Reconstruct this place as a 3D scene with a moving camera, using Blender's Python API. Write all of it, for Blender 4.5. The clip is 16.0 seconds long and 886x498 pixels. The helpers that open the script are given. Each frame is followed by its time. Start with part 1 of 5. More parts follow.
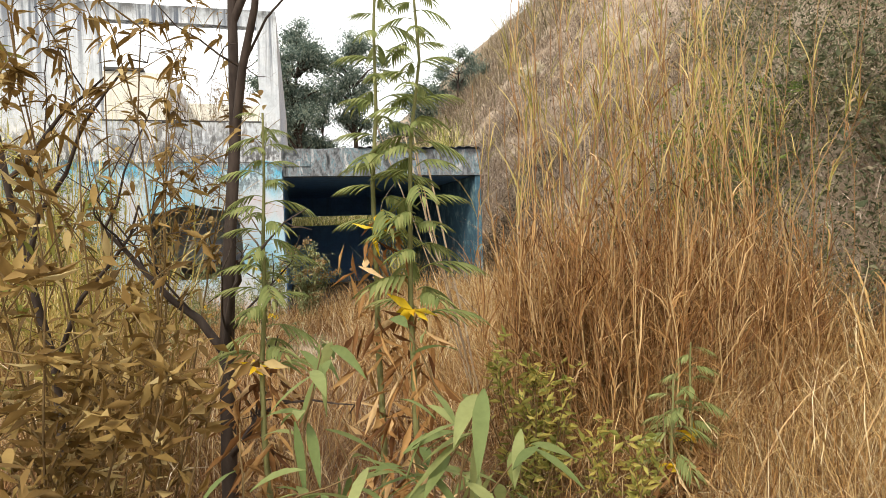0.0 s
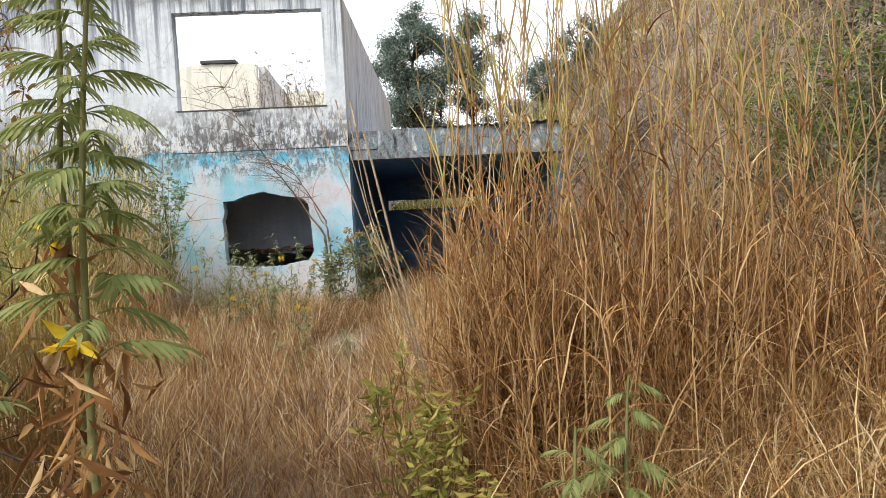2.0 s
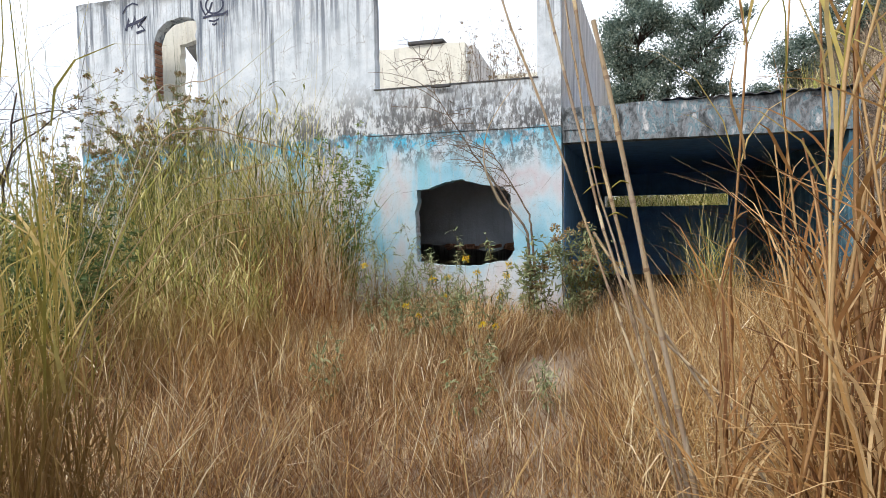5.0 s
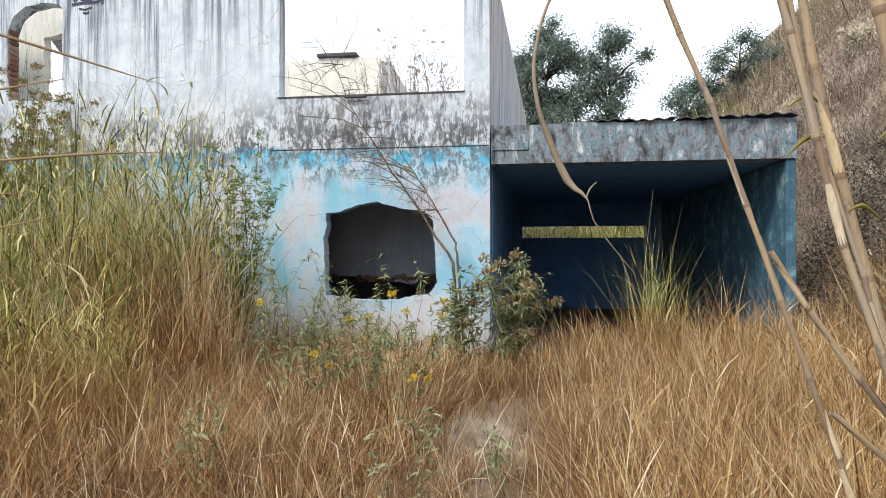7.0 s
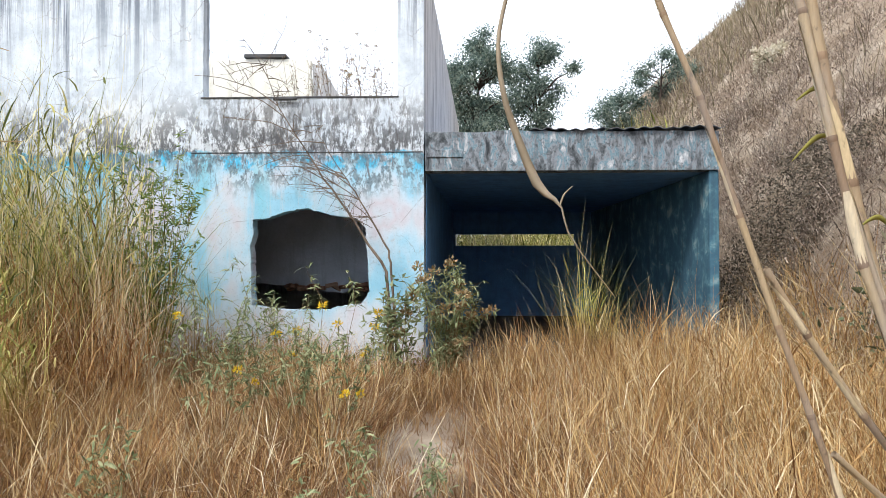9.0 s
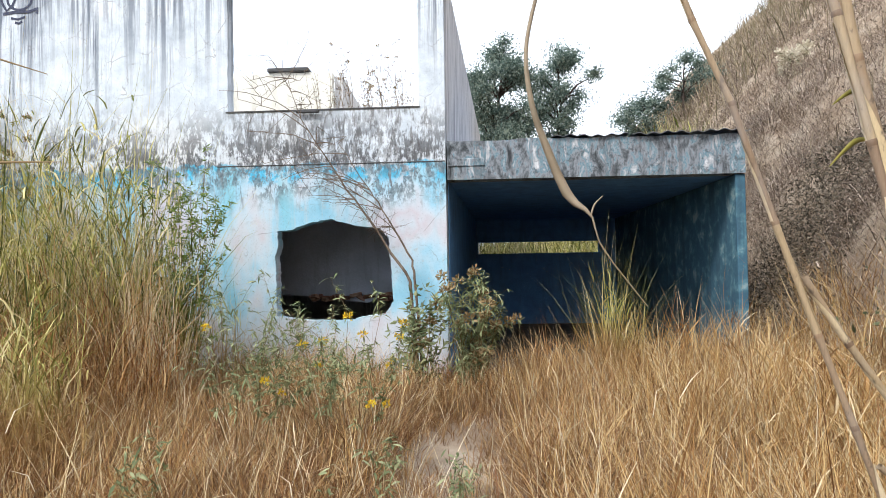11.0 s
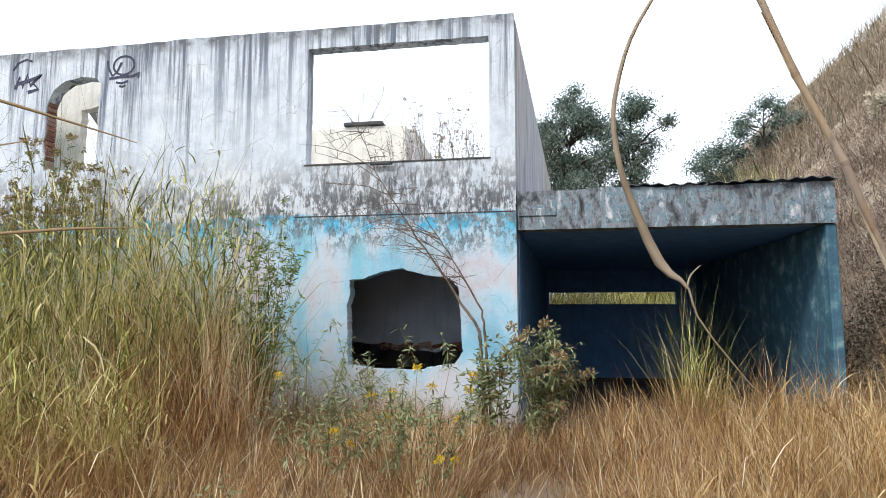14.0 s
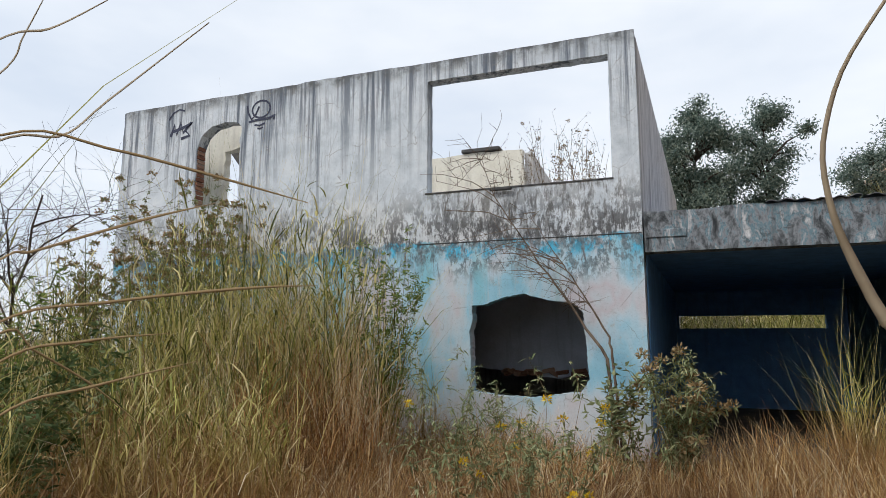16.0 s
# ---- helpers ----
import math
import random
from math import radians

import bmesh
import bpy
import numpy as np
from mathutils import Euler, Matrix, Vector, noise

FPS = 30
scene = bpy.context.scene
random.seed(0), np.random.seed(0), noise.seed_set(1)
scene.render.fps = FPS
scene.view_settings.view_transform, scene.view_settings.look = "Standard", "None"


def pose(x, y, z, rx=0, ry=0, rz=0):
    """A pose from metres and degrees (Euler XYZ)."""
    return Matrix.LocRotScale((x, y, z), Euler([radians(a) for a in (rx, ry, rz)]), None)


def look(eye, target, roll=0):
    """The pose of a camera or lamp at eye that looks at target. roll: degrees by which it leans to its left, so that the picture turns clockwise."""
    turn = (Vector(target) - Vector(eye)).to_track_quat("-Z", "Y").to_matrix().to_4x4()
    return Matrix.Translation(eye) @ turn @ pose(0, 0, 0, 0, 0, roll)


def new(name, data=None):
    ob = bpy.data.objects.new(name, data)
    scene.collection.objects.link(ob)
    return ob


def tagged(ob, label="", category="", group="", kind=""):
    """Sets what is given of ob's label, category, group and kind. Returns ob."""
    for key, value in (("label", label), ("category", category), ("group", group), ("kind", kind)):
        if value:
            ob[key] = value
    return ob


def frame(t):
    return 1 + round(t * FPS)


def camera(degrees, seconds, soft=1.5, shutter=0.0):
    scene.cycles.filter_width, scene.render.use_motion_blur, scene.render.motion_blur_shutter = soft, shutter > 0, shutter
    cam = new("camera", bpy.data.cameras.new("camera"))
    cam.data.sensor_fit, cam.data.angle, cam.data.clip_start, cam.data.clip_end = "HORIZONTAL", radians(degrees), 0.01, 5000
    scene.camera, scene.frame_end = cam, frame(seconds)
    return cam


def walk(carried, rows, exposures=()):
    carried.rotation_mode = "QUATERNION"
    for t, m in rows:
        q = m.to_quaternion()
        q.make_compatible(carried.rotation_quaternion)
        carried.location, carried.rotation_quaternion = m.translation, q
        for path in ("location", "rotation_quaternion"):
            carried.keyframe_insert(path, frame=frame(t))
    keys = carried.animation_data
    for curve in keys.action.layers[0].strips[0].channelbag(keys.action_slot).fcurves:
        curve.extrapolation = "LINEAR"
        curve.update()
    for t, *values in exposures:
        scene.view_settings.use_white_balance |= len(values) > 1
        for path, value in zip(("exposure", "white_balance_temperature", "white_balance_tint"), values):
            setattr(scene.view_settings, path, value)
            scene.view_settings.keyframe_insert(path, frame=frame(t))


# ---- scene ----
cam = camera(70.9, 16.0, soft=0.75)
PATH = [
    (0, (-0.24, -11.427, 1.415), (0.292, -9.5, 1.353), -1.9),
    (0.5, (0.34, -11.415, 1.412), (0.758, -9.461, 1.345), -2.7),
    (1, (0.662, -11.175, 1.433), (1.098, -9.225, 1.345), -2.3),
    (1.5, (0.886, -11.053, 1.369), (1.236, -9.085, 1.296), -2.6),
    (2, (1.056, -10.905, 1.408), (1.146, -8.91, 1.303), -2.9),
    (2.5, (1.146, -10.586, 1.432), (1.084, -8.59, 1.329), -1.9),
    (3, (1.232, -10.31, 1.402), (1.038, -8.322, 1.289), -2.1),
    (3.5, (1.217, -9.967, 1.386), (0.793, -8.015, 1.282), -1.9),
    (4, (1.084, -9.672, 1.388), (0.574, -7.741, 1.283), -1.6),
    (4.2, (1.035, -9.564, 1.387), (0.489, -7.644, 1.275), -1.6),
    (6.3, (0.625, -8.255, 1.312), (0.069, -6.334, 1.285), 0.0),
    (6.5, (0.571, -8.16, 1.314), (0.051, -6.229, 1.291), 0.1),
    (7, (0.473, -8.052, 1.322), (0.206, -6.07, 1.331), -0.1),
    (7.5, (0.437, -7.963, 1.326), (0.375, -5.964, 1.335), -0.1),
    (8, (0.451, -7.924, 1.323), (0.417, -5.925, 1.338), -0.2),
    (8.5, (0.449, -7.924, 1.331), (0.424, -5.924, 1.357), -0.3),
    (9, (0.441, -7.901, 1.334), (0.391, -5.902, 1.366), -0.1),
    (9.2, (0.437, -7.904, 1.337), (0.368, -5.906, 1.373), -0.3),
    (11.5, (0.433, -7.899, 1.338), (0.288, -5.906, 1.42), -0.8),
    (12, (0.459, -7.903, 1.327), (0.273, -5.916, 1.448), -0.6),
    (12.5, (0.474, -7.895, 1.325), (0.282, -5.909, 1.473), -0.9),
    (13, (0.48, -7.889, 1.325), (0.281, -5.907, 1.496), -0.4),
    (13.5, (0.463, -7.884, 1.34), (0.219, -5.908, 1.535), -0.2),
    (14, (0.42, -7.868, 1.362), (0.08, -5.909, 1.578), -0.0),
    (14.5, (0.372, -7.877, 1.374), (-0.113, -5.95, 1.601), -0.1),
    (15, (0.36, -7.878, 1.398), (-0.274, -5.999, 1.654), -0.1),
    (15.5, (0.362, -7.866, 1.399), (-0.332, -6.01, 1.67), 0.1),
    (16, (0.36, -7.863, 1.4), (-0.338, -6.011, 1.688), 0.1),
]
walk(cam, [(t, look(eye, target, roll)) for t, eye, target, roll in PATH],
     [(0, 0.62, 7150, 10), (2, 0.49, 6600, 10), (4, 0.43, 6420, 10), (6.5, 0.47, 6250, 10), (9, 0.71, 6150, 10), (11.5, 0.72, 6130, 10), (12.5, 0.64, 6100, 10), (14.5, 0.36, 6120, 10), (16, -0.19, 6350, 10)])

# ---- world, sun ----
SUN_EL, SUN_AZ = radians(48), radians(215)
world = bpy.data.worlds.new("overcast_sky")
scene.world = world
world.use_nodes = True
wt = world.node_tree
wt.nodes.clear()
w_out = wt.nodes.new("ShaderNodeOutputWorld")
w_bg = wt.nodes.new("ShaderNodeBackground")
w_bg.inputs["Strength"].default_value = 0.11
sky = wt.nodes.new("ShaderNodeTexSky")
sky.sky_type = "NISHITA"
sky.sun_disc = False
sky.sun_elevation, sky.sun_rotation = SUN_EL, SUN_AZ
sky.air_density, sky.dust_density = 1.0, 3.0
w_tc = wt.nodes.new("ShaderNodeTexCoord")
w_map = wt.nodes.new("ShaderNodeMapping")
w_map.inputs["Scale"].default_value = (1.0, 1.0, 2.6)
w_no = wt.nodes.new("ShaderNodeTexNoise")
w_no.inputs["Scale"].default_value = 2.2
w_no.inputs["Detail"].default_value = 5
w_ramp = wt.nodes.new("ShaderNodeValToRGB")
w_ramp.color_ramp.elements[0].position, w_ramp.color_ramp.elements[0].color = 0.33, (8.3, 9.1, 10.2, 1)
w_ramp.color_ramp.elements[1].position, w_ramp.color_ramp.elements[1].color = 0.66, (11.3, 11.6, 11.9, 1)
w_mix = wt.nodes.new("ShaderNodeMixRGB")
w_mix.inputs[0].default_value = 0.86
wt.links.new(w_tc.outputs["Generated"], w_map.inputs[0])
wt.links.new(w_map.outputs[0], w_no.inputs["Vector"])
wt.links.new(w_no.outputs[0], w_ramp.inputs[0])
wt.links.new(sky.outputs[0], w_mix.inputs[1])
wt.links.new(w_ramp.outputs[0], w_mix.inputs[2])
wt.links.new(w_mix.outputs[0], w_bg.inputs[0])
wt.links.new(w_bg.outputs[0], w_out.inputs[0])

sun_data = bpy.data.lights.new("sun", "SUN")
sun_data.energy, sun_data.angle, sun_data.color = 2.2, radians(12), (1.0, 0.93, 0.82)
sun = new("sun", sun_data)
sx = Vector((math.sin(SUN_AZ) * math.cos(SUN_EL), math.cos(SUN_AZ) * math.cos(SUN_EL), math.sin(SUN_EL)))
sun.matrix_world = look(tuple(sx * 40), (0, 0, 0))


# ---- node helpers ----
class Mat:
    """A node material under construction."""

    def __init__(self, name, rough=0.85, spec=0.3):
        self.m = bpy.data.materials.new(name)
        self.m.use_nodes = True
        self.t = self.m.node_tree
        self.b = self.t.nodes["Principled BSDF"]
        self.out = self.t.nodes["Material Output"]
        self.b.inputs["Roughness"].default_value = rough
        self.b.inputs["Specular IOR Level"].default_value = spec
        self.tc = self.t.nodes.new("ShaderNodeTexCoord")

    def put(self, socket, value):
        if isinstance(value, bpy.types.NodeSocket):
            self.t.links.new(value, socket)
        elif value is not None:
            if isinstance(value, tuple) and len(value) == 3 and socket.type == "RGBA":
                value = (*value, 1)
            socket.default_value = value

    def coords(self, scale=(1, 1, 1), where="Object", shift=(0, 0, 0)):
        n = self.t.nodes.new("ShaderNodeMapping")
        n.inputs["Scale"].default_value = scale
        n.inputs["Location"].default_value = shift
        self.t.links.new(self.tc.outputs[where], n.inputs[0])
        return n.outputs[0]

    def noise(self, vec, scale, detail=4, rough=0.55, distort=0.0):
        n = self.t.nodes.new("ShaderNodeTexNoise")
        self.t.links.new(vec, n.inputs["Vector"])
        n.inputs["Scale"].default_value, n.inputs["Detail"].default_value = scale, detail
        n.inputs["Roughness"].default_value, n.inputs["Distortion"].default_value = rough, distort
        return n.outputs[0]

    def cracks(self, vec, scale):
        n = self.t.nodes.new("ShaderNodeTexVoronoi")
        n.feature = "DISTANCE_TO_EDGE"
        self.t.links.new(vec, n.inputs["Vector"])
        n.inputs["Scale"].default_value = scale
        return n.outputs["Distance"]

    def step(self, value, lo, hi, a=0.0, b=1.0):
        n = self.t.nodes.new("ShaderNodeMapRange")
        n.interpolation_type = "SMOOTHSTEP"
        self.put(n.inputs[0], value)
        for i, v in enumerate((lo, hi, a, b)):
            n.inputs[i + 1].default_value = v
        return n.outputs[0]

    def math(self, op, a, b=None):
        n = self.t.nodes.new("ShaderNodeMath")
        n.operation = op
        self.put(n.inputs[0], a)
        self.put(n.inputs[1], b)
        return n.outputs[0]

    def mix(self, fac, a, b, blend="MIX"):
        n = self.t.nodes.new("ShaderNodeMixRGB")
        n.blend_type = blend
        self.put(n.inputs[0], fac)
        self.put(n.inputs[1], a)
        self.put(n.inputs[2], b)
        return n.outputs[0]

    def ramp(self, fac, stops):
        n = self.t.nodes.new("ShaderNodeValToRGB")
        r = n.color_ramp
        while len(r.elements) < len(stops):
            r.elements.new(0.5)
        for e, (p, c) in zip(r.elements, stops):
            e.position, e.color = p, (*c, 1)
        self.put(n.inputs[0], fac)
        return n.outputs[0]

    def island(self):
        return self.t.nodes.new("ShaderNodeNewGeometry").outputs["Random Per Island"]

    def axis(self, vec, which):
        n = self.t.nodes.new("ShaderNodeSeparateXYZ")
        self.t.links.new(vec, n.inputs[0])
        return n.outputs[which]

    def bump(self, height, strength=0.4, distance=0.02):
        n = self.t.nodes.new("ShaderNodeBump")
        n.inputs["Strength"].default_value, n.inputs["Distance"].default_value = strength, distance
        self.put(n.inputs["Height"], height)
        self.t.links.new(n.outputs[0], self.b.inputs["Normal"])

    def done(self, colour, translucent=0.0):
        self.put(self.b.inputs["Base Color"], colour)
        if translucent:
            tr = self.t.nodes.new("ShaderNodeBsdfTranslucent")
            self.put(tr.inputs[0], colour)
            mx = self.t.nodes.new("ShaderNodeMixShader")
            mx.inputs[0].default_value = translucent
            self.t.links.new(self.b.outputs[0], mx.inputs[1])
            self.t.links.new(tr.outputs[0], mx.inputs[2])
            self.t.links.new(mx.outputs[0], self.out.inputs[0])
        return self.m


def leaf_mat(name, stops, translucent=0.3, rough=0.7, low=None, low_z=(0.1, 0.9)):
    """Foliage: one colour a leaf or blade, blotched; low: the colour near the ground, old growth in tall grass,
    painted-in shade in straw and russet.
    """
    k = Mat(name, rough, 0.25)
    c = k.ramp(k.island(), stops)
    v = k.coords()
    c = k.mix(k.step(k.noise(v, 1.1, 3), 0.4, 0.7, 0.0, 0.5), c, k.mix(1.0, c, (0.78, 0.68, 0.55), "MULTIPLY"))
    c = k.mix(0.5, c, k.mix(k.noise(v, 60, 2), (0.6, 0.6, 0.6), (1.3, 1.3, 1.3)), "MULTIPLY")
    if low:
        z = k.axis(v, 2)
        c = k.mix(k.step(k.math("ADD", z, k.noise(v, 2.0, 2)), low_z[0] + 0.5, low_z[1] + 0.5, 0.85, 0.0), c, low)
    return k.done(c, translucent)


def bark_mat(name, a, b, scale=18):
    k = Mat(name, 0.9, 0.2)
    v = k.coords((1, 1, 0.25))
    n = k.noise(v, scale, 6, 0.6)
    k.bump(n, 0.6, 0.01)
    return k.done(k.ramp(n, [(0.3, a), (0.7, b)]))


def cane_mat(name, stops):
    """Dry cane: one tone an internode, streaked along the stalk, with dark specks."""
    k = Mat(name, 0.62, 0.3)
    c = k.ramp(k.t.nodes.new("ShaderNodeObjectInfo").outputs["Random"], stops)
    v = k.coords((1, 1, 0.12))
    n = k.noise(v, 420, 4, 0.6)
    spots = k.noise(k.coords((1, 1, 0.5)), 70, 5, 0.7)
    c = k.mix(0.75, c, k.mix(n, (0.55, 0.53, 0.5), (1.4, 1.38, 1.34)), "MULTIPLY")
    c = k.mix(k.step(spots, 0.56, 0.68, 0.0, 0.75), c, (0.10, 0.075, 0.06))
    c = k.mix(k.step(k.noise(k.coords((1, 1, 0.3), shift=(2, 2, 1)), 22, 4), 0.45, 0.65, 0.0, 0.55), c, (0.34, 0.30, 0.27))
    k.bump(n, 0.5, 0.001)
    return k.done(c)


# ---- materials ----
def facade_mat():
    k = Mat("weathered_painted_render", 0.9, 0.2)
    v = k.coords()
    z = k.axis(v, 2)
    big, mid, fine = k.noise(v, 0.9, 4), k.noise(v, 3.2, 6, 0.65), k.noise(v, 22, 6, 0.65)
    white = k.ramp(mid, [(0.25, (0.43, 0.49, 0.55)), (0.5, (0.62, 0.68, 0.75)), (0.75, (0.75, 0.79, 0.84))])
    cream = k.mix(k.math("MULTIPLY", k.step(big, 0.4, 0.65, 0.0, 0.4), k.step(z, 3.1, 3.6, 1.0, 0.08)), white, (0.70, 0.66, 0.61))
    # rain streaks from the coping
    s1 = k.noise(k.coords((8.5, 8.5, 0.28)), 1.0, 8, 0.7)
    s2 = k.noise(k.coords((30, 30, 0.9), shift=(3, 0, 1)), 1.0, 6, 0.7)
    fall = k.step(k.math("ADD", z, k.step(k.noise(k.coords((1.6, 1.6, 0.1)), 1.0, 2), 0.3, 0.7, -0.7, 0.7)), 3.2, 5.2)
    streak = k.math("MULTIPLY", k.step(s1, 0.46, 0.60, 0.0, 0.95), fall)
    streak2 = k.math("MULTIPLY", k.step(s2, 0.52, 0.63, 0.0, 0.7), fall)
    c = k.mix(streak, cream, (0.11, 0.135, 0.18))
    c = k.mix(streak2, c, (0.24, 0.26, 0.31))
    coping = k.math("MULTIPLY", k.step(z, 5.08, 5.33), k.step(mid, 0.35, 0.6))
    c = k.mix(coping, c, (0.13, 0.14, 0.15))
    # mould above and on the floor slab's edge
    band = k.math("MULTIPLY", k.step(z, 2.42, 2.75), k.step(z, 2.72, 3.75, 1.0, 0.0))
    mould = k.math("MULTIPLY", k.step(k.math("ADD", k.math("MULTIPLY", k.noise(k.coords((1, 1, 0.4)), 15, 8, 0.75, 0.15), 0.7), k.math("MULTIPLY", k.noise(v, 2.6, 3), 0.35)), 0.48, 0.57, 0.0, 0.92), band)
    # paint of the ground floor
    hue = k.noise(k.coords((1, 1, 0.7), shift=(1.3, 0, 0.4)), 1.5, 3, 0.5)
    paint = k.ramp(hue, [(0.32, (0.30, 0.60, 0.76)), (0.44, (0.44, 0.70, 0.84)), (0.50, (0.62, 0.75, 0.84)), (0.56, (0.72, 0.73, 0.78)), (0.62, (0.72, 0.63, 0.67)), (0.70, (0.70, 0.73, 0.78))])
    paint = k.mix(1.0, paint, (0.77, 0.83, 0.86), "MULTIPLY")
    paint = k.mix(k.step(k.noise(k.coords((9, 9, 0.8), shift=(4, 0, 0)), 1.0, 6, 0.7), 0.5, 0.68, 0.0, 0.6), paint, (0.50, 0.55, 0.60))
    paint = k.mix(k.step(k.noise(v, 11, 7, 0.75), 0.56, 0.66, 0.0, 0.7), paint, (0.40, 0.42, 0.44))
    paint = k.mix(k.step(z, 0.2, 1.0, 0.7, 0.0), paint, (0.62, 0.60, 0.62))
    teal = k.math("MULTIPLY", k.step(k.noise(k.coords((2.6, 2.6, 0.5)), 1.0, 4), 0.53, 0.66, 0.0, 0.35), k.step(z, 0.5, 1.5))
    paint = k.mix(teal, paint, (0.16, 0.52, 0.60))
    blue_band = k.math("MULTIPLY", k.step(k.noise(v, 3.4, 6, 0.7), 0.46, 0.56), k.step(z, 2.4, 2.55))
    paint = k.mix(blue_band, paint, (0.10, 0.48, 0.72))
    edge = k.math("ADD", z, k.step(mid, 0.3, 0.7, -0.05, 0.05))
    c = k.mix(k.step(edge, 2.69, 2.715), paint, c)
    # run-off below the big window
    x = k.axis(v, 0)
    under = k.math("MULTIPLY", k.math("MULTIPLY", k.step(z, 2.6, 2.9), k.step(z, 3.38, 3.44, 1.0, 0.0)), k.math("MULTIPLY", k.step(x, -3.1, -2.5), k.step(x, -0.3, -0.05, 1.0, 0.2)))
    runoff = k.math("MULTIPLY", under, k.step(k.noise(k.coords((1, 1, 0.3), shift=(7, 0, 0)), 10, 8, 0.75, 0.2), 0.47, 0.58, 0.0, 0.75))
    c = k.mix(runoff, c, (0.14, 0.135, 0.13))
    c = k.mix(mould, c, (0.075, 0.075, 0.08))
    drip = k.math("MULTIPLY", k.step(k.noise(k.coords((5, 5, 0.9), shift=(5, 0, 2)), 1.6, 7, 0.7), 0.55, 0.62), k.math("MULTIPLY", k.step(z, 2.0, 2.45), k.step(z, 2.6, 2.8, 1.0, 0.0)))
    c = k.mix(drip, c, (0.16, 0.17, 0.19))
    flake_band = k.math("MULTIPLY", k.step(k.math("ADD", z, k.step(big, 0.3, 0.7, -0.25, 0.25)), 2.05, 2.5), k.step(z, 2.66, 2.75, 1.0, 0.0))
    flake = k.math("MULTIPLY", k.step(k.math("ADD", k.math("MULTIPLY", k.noise(k.coords((1, 1, 0.55), shift=(9, 0, 3)), 12, 8, 0.75, 0.2), 0.75), k.math("MULTIPLY", k.noise(v, 2.1, 3), 0.3)), 0.50, 0.56, 0.0, 0.85), flake_band)
    c = k.mix(flake, c, k.mix(k.step(fine, 0.4, 0.6), (0.10, 0.13, 0.15), (0.20, 0.25, 0.28)))
    # hair cracks
    cv = k.mix(0.35, v, k.mix(1.0, v, k.mix(1.0, k.noise(v, 2.0, 4), (2, 2, 2), "MULTIPLY"), "ADD"))
    cr = k.cracks(cv, 1.7)
    c = k.mix(k.math("MULTIPLY", k.step(cr, 0.004, 0.012, 0.55, 0.0), k.step(mid, 0.42, 0.6)), c, (0.2, 0.2, 0.2))
    c = k.mix(0.45, c, k.mix(fine, (0.72, 0.72, 0.72), (1.22, 1.22, 1.22)), "MULTIPLY")
    speck = k.noise(v, 46, 5, 0.7, 0.3)
    c = k.mix(k.step(speck, 0.56, 0.66, 0.0, 0.5), c, k.mix(1.0, c, (0.55, 0.55, 0.57), "MULTIPLY"))
    k.bump(k.mix(0.5, fine, mid), 0.6, 0.014)
    return k.done(c)


def concrete_mat(name, stops, streaks=(0.1, 0.1, 0.11), amount=0.7, scale=4.0, stretch=1.0, crust=0.0):
    k = Mat(name, 0.9, 0.2)
    v = k.coords()
    n, f = k.noise(k.coords((1, 1, stretch)), scale, 7, 0.68, 0.4), k.noise(v, 26, 6, 0.65)
    c = k.ramp(n, stops)
    s = k.noise(k.coords((6, 6, 0.7), shift=(2, 1, 0)), 1.0, 5, 0.65)
    c = k.mix(k.step(s, 0.5, 0.63, 0.0, amount), c, streaks)
    if crust:
        lichen = k.step(k.noise(v, 17, 8, 0.75, 0.3), 0.53, 0.6, 0.0, crust)
        c = k.mix(lichen, c, (0.05, 0.055, 0.06))
    c = k.mix(0.5, c, k.mix(f, (0.7, 0.7, 0.7), (1.25, 1.25, 1.25)), "MULTIPLY")
    k.bump(k.mix(0.5, n, f), 0.5, 0.015)
    return k.done(c)


def soil_mat():
    k = Mat("dry_soil_and_litter", 0.95, 0.1)
    v = k.coords()
    n, f = k.noise(v, 1.3, 6, 0.6), k.noise(v, 34, 6, 0.7)
    c = k.ramp(n, [(0.3, (0.19, 0.14, 0.10)), (0.5, (0.32, 0.25, 0.185)), (0.68, (0.52, 0.44, 0.35))])
    c = k.mix(0.6, c, k.mix(f, (0.5, 0.5, 0.5), (1.4, 1.4, 1.4)), "MULTIPLY")
    k.bump(f, 0.7, 0.03)
    return k.done(c)


M_FACADE = facade_mat()
M_SIDE = concrete_mat("stained_white_side_render", [(0.3, (0.50, 0.49, 0.50)), (0.6, (0.70, 0.69, 0.69)), (0.8, (0.76, 0.75, 0.74))], (0.2, 0.2, 0.21), 0.6, 4.0, 0.3)
M_BEAM = concrete_mat("blue_grey_mouldy_concrete", [(0.34, (0.035, 0.04, 0.045)), (0.43, (0.13, 0.145, 0.16)), (0.50, (0.26, 0.28, 0.31)), (0.54, (0.12, 0.22, 0.27)), (0.59, (0.34, 0.36, 0.39)), (0.67, (0.62, 0.63, 0.65))], amount=0.6, scale=6.5, stretch=0.4, crust=0.6)
M_CREAM = concrete_mat("cream_inner_render", [(0.3, (0.70, 0.67, 0.59)), (0.6, (0.79, 0.77, 0.69)), (0.8, (0.82, 0.80, 0.75))], (0.5, 0.48, 0.43), 0.4)
M_NAVY = concrete_mat("dark_navy_painted_wall", [(0.35, (0.11, 0.23, 0.43)), (0.6, (0.14, 0.30, 0.54)), (0.75, (0.19, 0.35, 0.58))], (0.09, 0.18, 0.32), 0.4)
